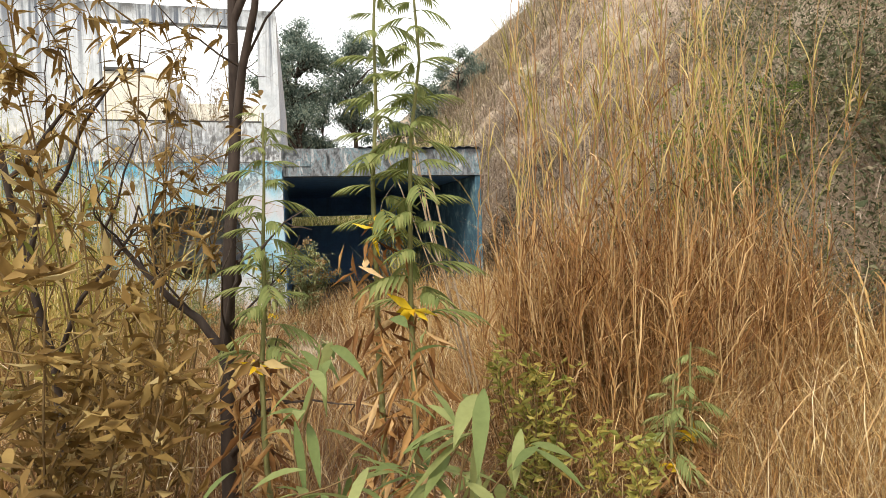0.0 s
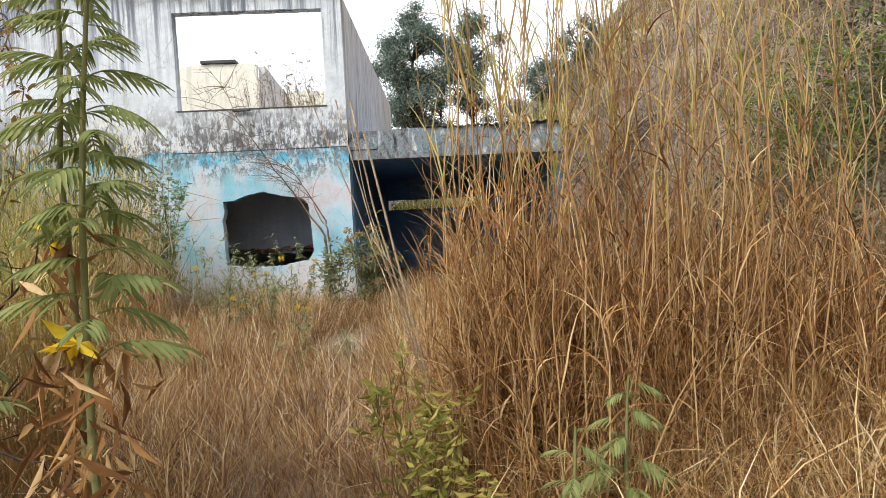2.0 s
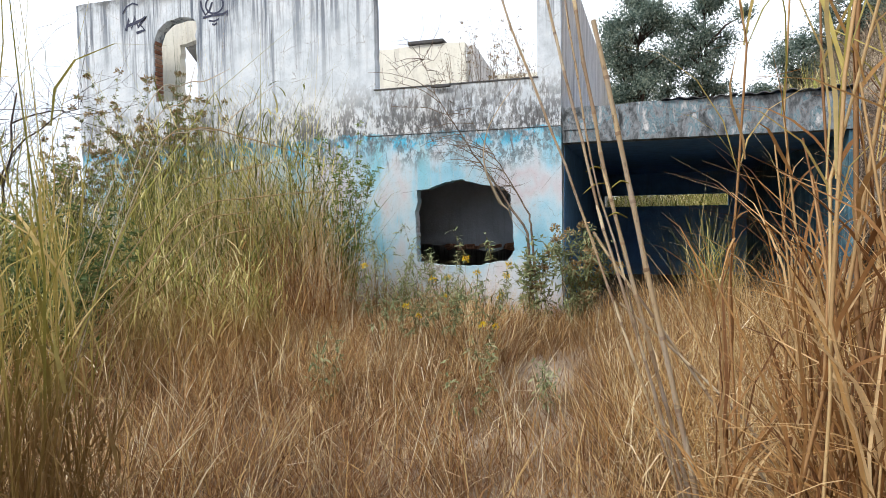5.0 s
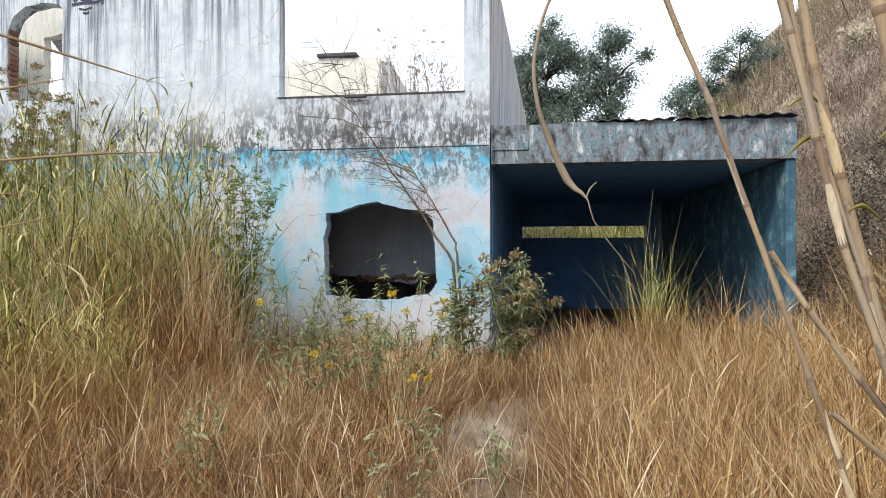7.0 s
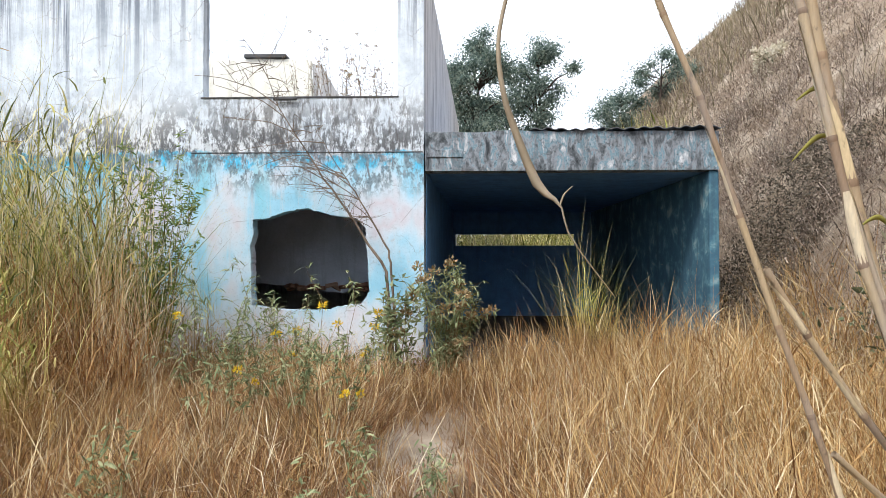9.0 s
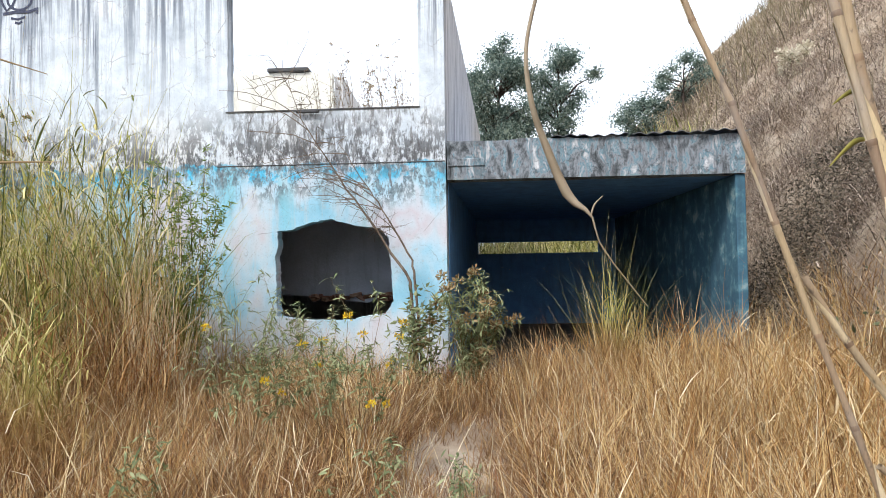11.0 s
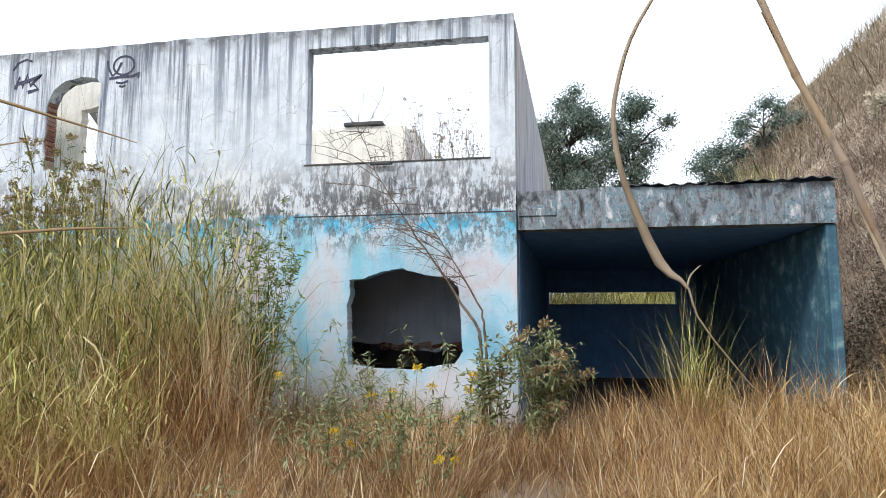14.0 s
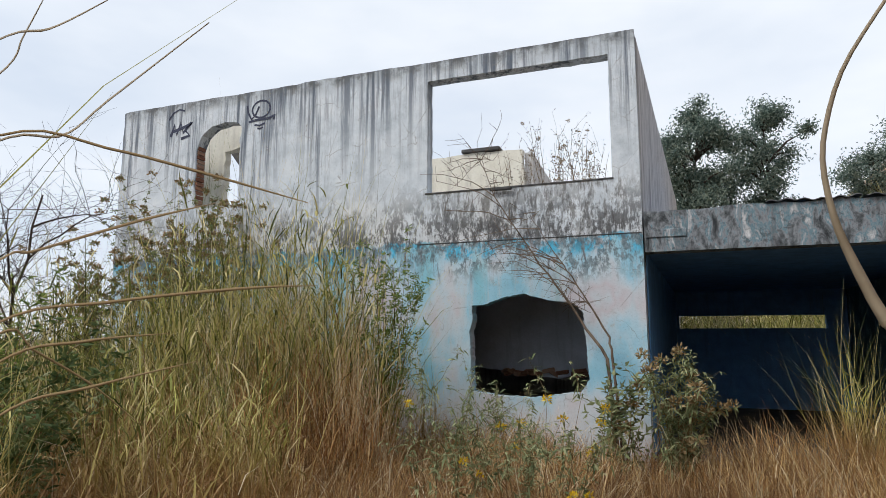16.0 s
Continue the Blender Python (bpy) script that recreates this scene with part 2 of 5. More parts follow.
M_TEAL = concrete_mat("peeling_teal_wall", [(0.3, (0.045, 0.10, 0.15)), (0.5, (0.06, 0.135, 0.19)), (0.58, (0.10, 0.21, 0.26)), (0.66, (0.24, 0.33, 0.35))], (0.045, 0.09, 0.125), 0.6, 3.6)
M_ROOM = concrete_mat("sooty_grey_room_wall", [(0.3, (0.36, 0.40, 0.48)), (0.6, (0.46, 0.51, 0.60)), (0.8, (0.52, 0.57, 0.66))], (0.28, 0.31, 0.37), 0.4, 2.0)
M_SLAB = concrete_mat("worn_concrete_floor", [(0.3, (0.16, 0.15, 0.14)), (0.6, (0.28, 0.27, 0.26)), (0.8, (0.38, 0.37, 0.35))], (0.1, 0.09, 0.08), 0.5)
M_DARKCON = concrete_mat("blackened_concrete", [(0.3, (0.05, 0.05, 0.05)), (0.6, (0.11, 0.11, 0.11)), (0.8, (0.2, 0.19, 0.18))])
M_SHEET = concrete_mat("old_fibre_cement_sheet", [(0.3, (0.06, 0.06, 0.065)), (0.6, (0.14, 0.145, 0.15)), (0.8, (0.25, 0.25, 0.26))])
M_SOIL = soil_mat()


def brick_mat():
    k = Mat("broken_red_brick", 0.95, 0.1)
    n = k.noise(k.coords(), 30, 5, 0.65)
    oi = k.t.nodes.new("ShaderNodeObjectInfo").outputs["Random"]
    c = k.ramp(oi, [(0.0, (0.17, 0.08, 0.055)), (0.5, (0.26, 0.14, 0.095)), (1.0, (0.33, 0.23, 0.18))])
    k.bump(n, 0.8, 0.01)
    return k.done(k.mix(0.6, c, k.mix(n, (0.4, 0.4, 0.4), (1.5, 1.5, 1.5)), "MULTIPLY"))


def ink_mat():
    k = Mat("faded_spray_paint", 0.6, 0.3)
    n = k.noise(k.coords(), 40, 3)
    return k.done(k.ramp(n, [(0.35, (0.015, 0.02, 0.05)), (0.7, (0.06, 0.07, 0.12))]))


M_BRICK, M_INK = brick_mat(), ink_mat()
STRAW = [(0.0, (0.12, 0.055, 0.02)), (0.25, (0.34, 0.18, 0.065)), (0.55, (0.51, 0.325, 0.13)), (0.8, (0.66, 0.49, 0.25)), (1.0, (0.84, 0.73, 0.50))]
# Straw and russet: low paints the shade between the stems onto the blade feet.
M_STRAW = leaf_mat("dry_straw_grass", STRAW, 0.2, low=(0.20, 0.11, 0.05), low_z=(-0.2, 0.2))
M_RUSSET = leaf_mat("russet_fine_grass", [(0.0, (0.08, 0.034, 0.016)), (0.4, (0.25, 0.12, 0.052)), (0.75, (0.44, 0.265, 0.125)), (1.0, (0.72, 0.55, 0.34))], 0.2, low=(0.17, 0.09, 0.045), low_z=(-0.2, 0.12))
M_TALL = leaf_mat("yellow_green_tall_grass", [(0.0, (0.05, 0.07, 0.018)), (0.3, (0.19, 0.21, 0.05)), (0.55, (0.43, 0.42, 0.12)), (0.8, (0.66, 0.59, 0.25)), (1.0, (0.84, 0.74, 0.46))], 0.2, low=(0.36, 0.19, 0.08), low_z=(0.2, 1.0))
M_REED = leaf_mat("dry_reed_blades", [(0.0, (0.12, 0.05, 0.02)), (0.35, (0.30, 0.15, 0.055)), (0.7, (0.50, 0.30, 0.12)), (1.0, (0.78, 0.58, 0.33))], 0.3)
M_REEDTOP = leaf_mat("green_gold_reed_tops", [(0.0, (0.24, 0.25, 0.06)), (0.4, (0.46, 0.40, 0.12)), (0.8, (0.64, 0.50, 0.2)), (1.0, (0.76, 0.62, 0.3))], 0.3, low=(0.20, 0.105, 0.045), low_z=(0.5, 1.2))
M_PALESTRAW = leaf_mat("bleached_straw", [(0.0, (0.52, 0.40, 0.24)), (0.5, (0.74, 0.62, 0.42)), (1.0, (0.88, 0.80, 0.62))], 0.3)
M_PALE = leaf_mat("pale_dry_leaf", [(0.0, (0.40, 0.33, 0.25)), (0.5, (0.50, 0.43, 0.33)), (1.0, (0.58, 0.51, 0.40))], 0.25)
M_CANESEG = cane_mat("weathered_cane", [(0.0, (0.27, 0.19, 0.13)), (0.5, (0.36, 0.27, 0.18)), (1.0, (0.44, 0.34, 0.21))])
M_NODE = cane_mat("dark_cane_node", [(0.0, (0.20, 0.13, 0.085)), (1.0, (0.33, 0.23, 0.15))])
M_SHEATH = cane_mat("pale_cane_sheath", [(0.0, (0.50, 0.37, 0.20)), (0.5, (0.62, 0.50, 0.32)), (1.0, (0.72, 0.62, 0.45))])
M_CANE = leaf_mat("dry_cane", [(0.0, (0.20, 0.10, 0.045)), (0.5, (0.38, 0.22, 0.10)), (1.0, (0.60, 0.43, 0.22))], 0.0, 0.6)
M_VINE = leaf_mat("dead_brown_vines", [(0.0, (0.06, 0.045, 0.036)), (0.4, (0.21, 0.16, 0.125)), (0.75, (0.40, 0.325, 0.27)), (1.0, (0.72, 0.63, 0.53))], 0.2)
# Darker copy of the vine colours: paints in the shade beside the carport wall.
M_SHADEDVINE = leaf_mat("shaded_withered_creeper", [(0.0, (0.04, 0.035, 0.025)), (0.5, (0.12, 0.10, 0.075)), (1.0, (0.30, 0.25, 0.19))], 0.2)
M_GREY_LEAF = leaf_mat("grey_green_scrub", [(0.0, (0.06, 0.08, 0.04)), (0.5, (0.15, 0.165, 0.09)), (0.85, (0.27, 0.255, 0.165)), (1.0, (0.42, 0.36, 0.27))], 0.25)
M_HILL = leaf_mat("olive_brown_hill_grass", [(0.0, (0.10, 0.09, 0.05)), (0.4, (0.22, 0.19, 0.115)), (0.75, (0.37, 0.31, 0.21)), (1.0, (0.56, 0.47, 0.34))], 0.25)
M_GREEN = leaf_mat("fresh_green_leaves", [(0.0, (0.10, 0.16, 0.04)), (0.5, (0.19, 0.27, 0.07)), (1.0, (0.33, 0.40, 0.12))], 0.45)
M_FEATHER = leaf_mat("dull_green_feather_leaves", [(0.0, (0.13, 0.18, 0.06)), (0.5, (0.22, 0.27, 0.10)), (1.0, (0.34, 0.37, 0.15))], 0.4)
M_DARKGREEN = leaf_mat("dark_green_leaves", [(0.0, (0.05, 0.085, 0.03)), (0.5, (0.10, 0.15, 0.055)), (1.0, (0.19, 0.23, 0.09))], 0.3)
M_YGREEN = leaf_mat("yellowing_leaves", [(0.0, (0.17, 0.19, 0.04)), (0.5, (0.34, 0.33, 0.085)), (1.0, (0.58, 0.48, 0.14))], 0.35)
M_TREE = leaf_mat("dark_tree_leaves", [(0.0, (0.06, 0.10, 0.09)), (0.5, (0.17, 0.235, 0.205)), (1.0, (0.37, 0.44, 0.37))], 0.45)
M_BUSH = leaf_mat("dusty_bush_leaves", [(0.0, (0.12, 0.155, 0.075)), (0.5, (0.24, 0.28, 0.14)), (1.0, (0.42, 0.44, 0.25))], 0.3)
M_SEED = leaf_mat("brown_seed_heads", [(0.0, (0.19, 0.13, 0.06)), (0.5, (0.34, 0.24, 0.12)), (1.0, (0.52, 0.40, 0.24))], 0.2)
M_WITHER = leaf_mat("golden_brown_withered_leaves", [(0.0, (0.11, 0.065, 0.02)), (0.5, (0.25, 0.155, 0.05)), (0.85, (0.40, 0.28, 0.10)), (1.0, (0.55, 0.44, 0.22))], 0.3)
M_YELLOW = leaf_mat("yellow_petals", [(0.0, (0.70, 0.42, 0.02)), (0.5, (0.82, 0.58, 0.03)), (1.0, (0.86, 0.68, 0.08))], 0.3)
M_WHITEFL = leaf_mat("cream_flower_heads", [(0.0, (0.55, 0.50, 0.38)), (1.0, (0.75, 0.7, 0.58))], 0.2)
M_BARK = bark_mat("grey_brown_bark", (0.09, 0.065, 0.05), (0.22, 0.17, 0.13))
M_DARKBARK = bark_mat("dark_bark", (0.03, 0.022, 0.02), (0.09, 0.07, 0.06))
M_STEM = bark_mat("brown_weed_stem", (0.12, 0.075, 0.035), (0.24, 0.17, 0.08))
M_GSTEM = bark_mat("green_stem", (0.12, 0.13, 0.05), (0.25, 0.25, 0.11))


# ---- mesh helpers ----
class Geo:
    """Collects vertices and faces and builds one mesh of them."""

    def __init__(self):
        self.v, self.f, self.n = [], [], 0

    def add(self, verts, faces):
        verts = np.asarray(verts, dtype=np.float32).reshape(-1, 3)
        self.v.append(verts)
        self.f.append(np.asarray(faces, dtype=np.int32) + self.n)
        self.n += len(verts)

    def mesh(self, name, mat, smooth=False):
        me = bpy.data.meshes.new(name)
        verts = np.concatenate(self.v)
        sizes = np.concatenate([np.full(len(f), f.shape[1], dtype=np.int32) for f in self.f])
        loops = np.concatenate([f.ravel() for f in self.f])
        me.vertices.add(len(verts))
        me.vertices.foreach_set("co", verts.ravel())
        me.loops.add(len(loops))
        me.loops.foreach_set("vertex_index", loops)
        me.polygons.add(len(sizes))
        me.polygons.foreach_set("loop_start", np.concatenate(([0], np.cumsum(sizes)[:-1])).astype(np.int32))
        if smooth:
            me.polygons.foreach_set("use_smooth", np.ones(len(sizes), dtype=bool))
        me.update(calc_edges=True)
        me.materials.append(mat)
        return me

    def build(self, name, mat, parent=None, label="", smooth=False):
        ob = new(name, self.mesh(name, mat, smooth))
        ob.parent = parent
        if label:
            ob["label"] = label
        return ob


def part(name, bm, material, parent, label=""):
    me = bpy.data.meshes.new(name)
    bmesh.ops.recalc_face_normals(bm, faces=bm.faces)
    bm.to_mesh(me)
    bm.free()
    me.materials.append(material)
    ob = new(name, me)
    ob.parent = parent
    if label:
        ob["label"] = label
    return ob


def thing(name, at, label, category, group="", kind=""):
    e = new(name)
    e.location = at
    return tagged(e, label, category, group, kind)


def add_blades(g, base, height, width, azim, lean, droop, segs, rs, wobble=0.02):
    """Grass blades: strips that lean and droop towards azim."""
    n = len(base)
    s = np.linspace(0, 1, segs + 1)[None, :]
    h, w = (height / np.maximum(1, np.hypot(lean + droop, 1 - 0.55 * droop)))[:, None], width[:, None]
    out = h * (lean[:, None] * s + droop[:, None] * s ** 2.4)
    wob = h * wobble * np.sin(s * 6 + rs.uniform(0, 6.3, (n, 1)))
    z = h * (s - 0.55 * np.clip(droop, 0, 2)[:, None] * s ** 3)
    ca, sa = np.cos(azim)[:, None], np.sin(azim)[:, None]
    mid = np.stack((out * ca - wob * sa, out * sa + wob * ca, z), -1) + base[:, None, :]
    face = azim + rs.normal(1.57, 0.7, n)
    prof = w * np.clip(1.0 - s ** 2.2, 0.06, 1) * (0.55 + 0.45 * np.minimum(1, s * 4))
    side = np.stack((np.cos(face), np.sin(face), np.zeros(n)), -1)[:, None, :] * prof[..., None] * 0.5
    verts = np.stack((mid - side, mid + side), 2).reshape(-1, 3)
    k = np.arange(segs)
    q = np.stack((2 * k, 2 * k + 1, 2 * k + 3, 2 * k + 2), -1)
    faces = (q[None] + (np.arange(n) * 2 * (segs + 1))[:, None, None]).reshape(-1, 4)
    g.add(verts, faces)


def add_leaves(g, at, way, length, width, rs, fold=0.25):
    """Lance-shaped leaves, folded along the midrib: two faces each."""
    n = len(at)
    way = way / np.maximum(np.linalg.norm(way, axis=1, keepdims=True), 1e-6)
    r = rs.normal(size=(n, 3))
    side = np.cross(way, r)
    side /= np.maximum(np.linalg.norm(side, axis=1, keepdims=True), 1e-6)
    up = np.cross(side, way)
    length, width = np.broadcast_to(length, n)[:, None], np.broadcast_to(width, n)[:, None]
    midp = at + way * length * 0.45
    verts = np.stack((at, midp + side * width / 2 + up * width * fold, at + way * length - up * length * 0.12, midp - side * width / 2 + up * width * fold), 1).reshape(-1, 3)
    i = np.arange(n)[:, None] * 4
    g.add(verts, np.concatenate((i + np.array([[0, 1, 2]]), i + np.array([[0, 2, 3]]))))


def add_big_leaves(g, at, way, length, width, rs):
    """Larger lance-shaped leaves that arch over, with a midrib."""
    n = len(at)
    way = way / np.maximum(np.linalg.norm(way, axis=1, keepdims=True), 1e-6)
    side = np.cross(way, rs.normal(0, 0.35, (n, 3)) + np.array((0, 0, 1.0)))
    side /= np.maximum(np.linalg.norm(side, axis=1, keepdims=True), 1e-6)
    up = np.cross(side, way)
    length, width = np.broadcast_to(length, n)[:, None, None], np.broadcast_to(width, n)[:, None, None]
    u = np.linspace(0, 1, 6)[None, :, None]
    mid = at[:, None] + way[:, None] * length * u + np.array((0, 0, -1.0)) * length * 0.35 * u ** 2
    w = np.array((0.12, 0.7, 1.0, 0.9, 0.55, 0.03))[None, :, None] * width / 2
    V = np.stack((mid - side[:, None] * w, mid - up[:, None] * width * 0.1, mid + side[:, None] * w), 2).reshape(-1, 3)
    q = np.array([(3 * i + c, 3 * i + c + 1, 3 * i + c + 4, 3 * i + c + 3) for i in range(5) for c in (0, 1)])
    g.add(V, (q[None] + (np.arange(n) * 18)[:, None, None]).reshape(-1, 4))


def add_tube(g, pts, radii, sides=5):
    pts = np.asarray(pts, dtype=float)
    radii = np.broadcast_to(np.asarray(radii, dtype=float), len(pts))
    tang = np.gradient(pts, axis=0)
    tang /= np.maximum(np.linalg.norm(tang, axis=1, keepdims=True), 1e-9)
    ref = np.array((0.31, 0.95, 0.05)) if abs(tang[0, 1]) < 0.8 else np.array((1.0, 0, 0.1))
    a = np.cross(tang, ref)
    a /= np.linalg.norm(a, axis=1, keepdims=True)
    b = np.cross(tang, a)
    ang = np.arange(sides) * 2 * math.pi / sides
    ring = a[:, None] * np.cos(ang)[None, :, None] + b[:, None] * np.sin(ang)[None, :, None]
    verts = (pts[:, None] + ring * radii[:, None, None]).reshape(-1, 3)
    n = len(pts)
    i = (np.arange(n - 1) * sides)[:, None]
    k = np.arange(sides)[None]
    k2 = (k + 1) % sides
    g.add(verts, np.stack((i + k, i + k2, i + sides + k2, i + sides + k), -1).reshape(-1, 4))


def bend(p0, p1, n, rs, wobble=0.05, sag=0.0):
    """A crooked line from p0 to p1."""
    p0, p1 = np.asarray(p0, float), np.asarray(p1, float)
    s = np.linspace(0, 1, n)[:, None]
    length = np.linalg.norm(p1 - p0)
    off = np.cumsum(rs.normal(0, wobble * length / n, (n, 3)), axis=0)
    off -= off[0] + (off[-1] - off[0]) * s
    pts = p0 + (p1 - p0) * s + off
    pts[:, 2] += sag * length * 4 * s[:, 0] * (1 - s[:, 0])
    return pts


# ---- ground ----
def ground_z(x, y):
    """Height of the ground: a flat yard with a cut bank rising beyond x = 3.9."""
    x, y = np.asarray(x, float), np.asarray(y, float)
    foot = 3.95 + 0.25 * np.sin(y * 0.7) + np.clip(-6.5 - y, 0, 6) * 0.12
    d = np.clip(x - foot, 0, None)
    rise = np.where(d < 1.4, 1.75 * d, 2.45 + 1.07 * (d - 1.4))
    rise = np.minimum(rise, 21 + 0.12 * d)
    rough = (0.22 * np.sin(x * 1.9 + y * 1.3) + 0.16 * np.sin(x * 3.7 - y * 2.9 + 1)) * np.clip(d, 0, 1)
    back = np.clip(y - 10.5, 0, 5) * 0.45 * np.clip((x + 3) / 3, 0, 1)
    flat = 0.03 * np.sin(x * 2.1 + y) + 0.02 * np.sin(x * 4.3 - y * 3.1)
    yard = -0.15 + np.where(y < -0.3, flat, np.where(y < 10.2, -0.06, flat))
    return yard + np.maximum(rise + rough, back)


def build_ground():
    g = Geo()
    xs = np.concatenate(([-900, -300, -100, -50, -30, -20], np.arange(-14, 3.5, 0.5), np.arange(3.5, 9, 0.25), np.arange(9, 24, 0.75), [26, 30, 40, 60, 100, 300, 900]))
    ys = np.concatenate(([-900, -300, -100, -50, -30, -22], np.arange(-18, 14, 0.4), np.arange(14, 40, 1.0), [45, 60, 100, 300, 900]))
    X, Y = np.meshgrid(xs, ys)
    verts = np.stack((X, Y, ground_z(X, Y)), -1).reshape(-1, 3)
    nx = len(xs)
    i, j = np.meshgrid(np.arange(nx - 1), np.arange(len(ys) - 1))
    a = (j * nx + i).ravel()
    g.add(verts, np.stack((a, a + 1, a + nx + 1, a + nx), -1))
    ob = g.build("ground", M_SOIL, smooth=True)
    tagged(ob, "dry brown soil yard and earth bank under dead grass", "ground", kind="structure")


build_ground()


# ---- ruined house ----
def ragged(points, amp, step, seed):
    """The closed outline through points, broken into short uneven steps."""
    rs = np.random.RandomState(seed)
    out = []
    for (x0, z0), (x1, z1) in zip(points, points[1:] + points[:1]):
        n = max(1, int(math.hypot(x1 - x0, z1 - z0) / step))
        for i in range(n):
            s = i / n
            j = 0 if i == 0 else 1
            out.append((x0 + (x1 - x0) * s + rs.normal(0, amp) * j, z0 + (z1 - z0) * s + rs.normal(0, amp) * j))
    return out


def sheet(outer, holes, y0, y1, bevel=0.0):
    """A wall in the xz plane from y0 to y1, with openings through it."""
    bm = bmesh.new()
    for loop in (outer, *holes):
        vs = [bm.verts.new((x, y0, z)) for x, z in loop]
        for a, b in zip(vs, vs[1:] + vs[:1]):
            bm.edges.new((a, b))
    bmesh.ops.triangle_fill(bm, use_beauty=True, use_dissolve=False, edges=bm.edges[:])
    res = bmesh.ops.extrude_face_region(bm, geom=bm.faces[:])
    bmesh.ops.translate(bm, vec=(0, y1 - y0, 0), verts=[v for v in res["geom"] if isinstance(v, bmesh.types.BMVert)])
    return bm


def box(x0, x1, y0, y1, z0, z1, bevel=0.012):
    bm = bmesh.new()
    bmesh.ops.create_cube(bm, size=1.0)
    bmesh.ops.scale(bm, vec=(x1 - x0, y1 - y0, z1 - z0), verts=bm.verts)
    bmesh.ops.translate(bm, vec=((x0 + x1) / 2, (y0 + y1) / 2, (z0 + z1) / 2), verts=bm.verts)
    if bevel:
        bmesh.ops.bevel(bm, geom=bm.edges[:], offset=bevel, segments=1, affect="EDGES")
    return bm


def skew(bm, per_y):
    """Leans a wall that runs back along y to the side."""
    for v in bm.verts:
        v.co.x += per_y * v.co.y
    return bm


def stroke(g, pts, width, y):
    """A painted line on the facade."""
    pts = np.asarray(pts, float)
    t = np.gradient(pts, axis=0)
    t /= np.linalg.norm(t, axis=1, keepdims=True)
    nrm = np.stack((-t[:, 1], t[:, 0]), -1) * width / 2
    a, b = pts - nrm, pts + nrm
    n = len(pts)
    verts = np.concatenate([np.stack((p[:, 0], np.full(n, yy), p[:, 1]), -1) for yy in (y, y + 0.002) for p in (a, b)])
    i = np.arange(n - 1)
    g.add(verts, np.stack((i, i + 1, n + i + 1, n + i), -1))


def build_house():
    house = thing("ruined_house", (0, 0, -0.15), "roofless ruined house with peeling blue and white render", "house")
    house.location = (0, 0, 0)
    top = [(-8.6, -0.3), (0.0, -0.3), (0.0, 5.345)]
    rs = np.random.RandomState(4)
    edge = [(x, 5.345 + rs.normal(0, 0.003) + (0.012 if x > -5.0 and x < -3.4 else 0)) for x in np.arange(-0.2, -8.5, -0.18)]
    outer = top + edge + [(-8.6, 5.33)] + [(-8.6 + rs.normal(0, 0.012), z) for z in np.arange(5.1, 0, -0.25)]
    window = ragged([(-2.845, 3.42), (-0.335, 3.42), (-0.335, 5.06), (-2.845, 5.06)], 0.0035, 0.12, 1)
    arch = ragged([(-6.94, 3.5), (-6.08, 3.52), (-6.07, 4.78), (-6.14, 4.86), (-6.4, 4.9), (-6.66, 4.86), (-6.86, 4.72), (-6.95, 4.5)], 0.012, 0.11, 2)
    hole = ragged(ragged([(-2.2, 0.74), (-1.9, 0.69), (-1.25, 0.68), (-0.8, 0.76), (-0.69, 0.92), (-0.71, 1.3), (-0.74, 1.72), (-0.86, 1.86), (-1.2, 1.9), (-1.5, 1.99), (-1.78, 1.94), (-2.0, 1.86), (-2.2, 1.84), (-2.21, 1.3)], 0.016, 0.17, 3), 0.005, 0.03, 5)
    front = part("front_wall", sheet(outer, [window, arch, hole], 0.0, 0.2), M_FACADE, house, "streaked white render above, peeling blue paint below")
    # sill slabs and the floor slab's thin drip line
    part("window_sill", box(-2.87, -0.32, -0.012, 0.0, 3.4, 3.421, 0.004), M_DARKCON, front, "mouldy concrete sill")
    part("sill_fragment", box(-1.92, -1.62, -0.07, -0.027, 3.36, 3.4, 0.01), M_DARKCON, front)
    part("drip_edge", box(-3.0, -0.01, -0.008, 0.0, 2.695, 2.707, 0.003), M_DARKCON, front)
    # red brick reveal of the arch
    for i, z in enumerate(np.arange(3.52, 4.7, 0.075)):
        b = part("brick", box(-6.985 + rs.normal(0, 0.003), -6.925 + rs.normal(0, 0.003), 0.02, 0.18, z, z + 0.062, 0.006), M_BRICK, front)
    # exposed bricks where the hole is broken out
    for i in range(16):
        z = 0.66 + 0.058 * (i % 4)
        x = -0.93 + 0.07 * (i % 4) + 0.05 * rs.rand() + 0.1 * (i // 8)
        part("brick", box(x, min(-0.66, x + 0.12 + 0.06 * rs.rand()), 0.012 + 0.05 * rs.rand(), 0.17, z, z + 0.05, 0.012), M_BRICK, front)
    # graffiti tags
    a = np.linspace(0, 2 * math.pi, 26)
    g = Geo()
    stroke(g, np.stack((-5.70 + 0.17 * np.cos(a), 5.03 + 0.14 * np.sin(a)), -1), 0.032, -0.004)
    stroke(g, [(-5.97, 5.12), (-5.95, 5.0), (-5.88, 4.88), (-5.8, 4.95), (-5.74, 5.08)], 0.035, -0.005)
    stroke(g, [(-5.93, 4.84), (-5.75, 4.86), (-5.55, 4.86), (-5.44, 4.9), (-5.46, 4.83)], 0.04, -0.006)
    stroke(g, [(-5.82, 4.78), (-5.72, 4.76), (-5.62, 4.79)], 0.03, -0.004)
    stroke(g, [(-5.76, 4.72), (-5.71, 4.705), (-5.66, 4.73)], 0.03, -0.005)
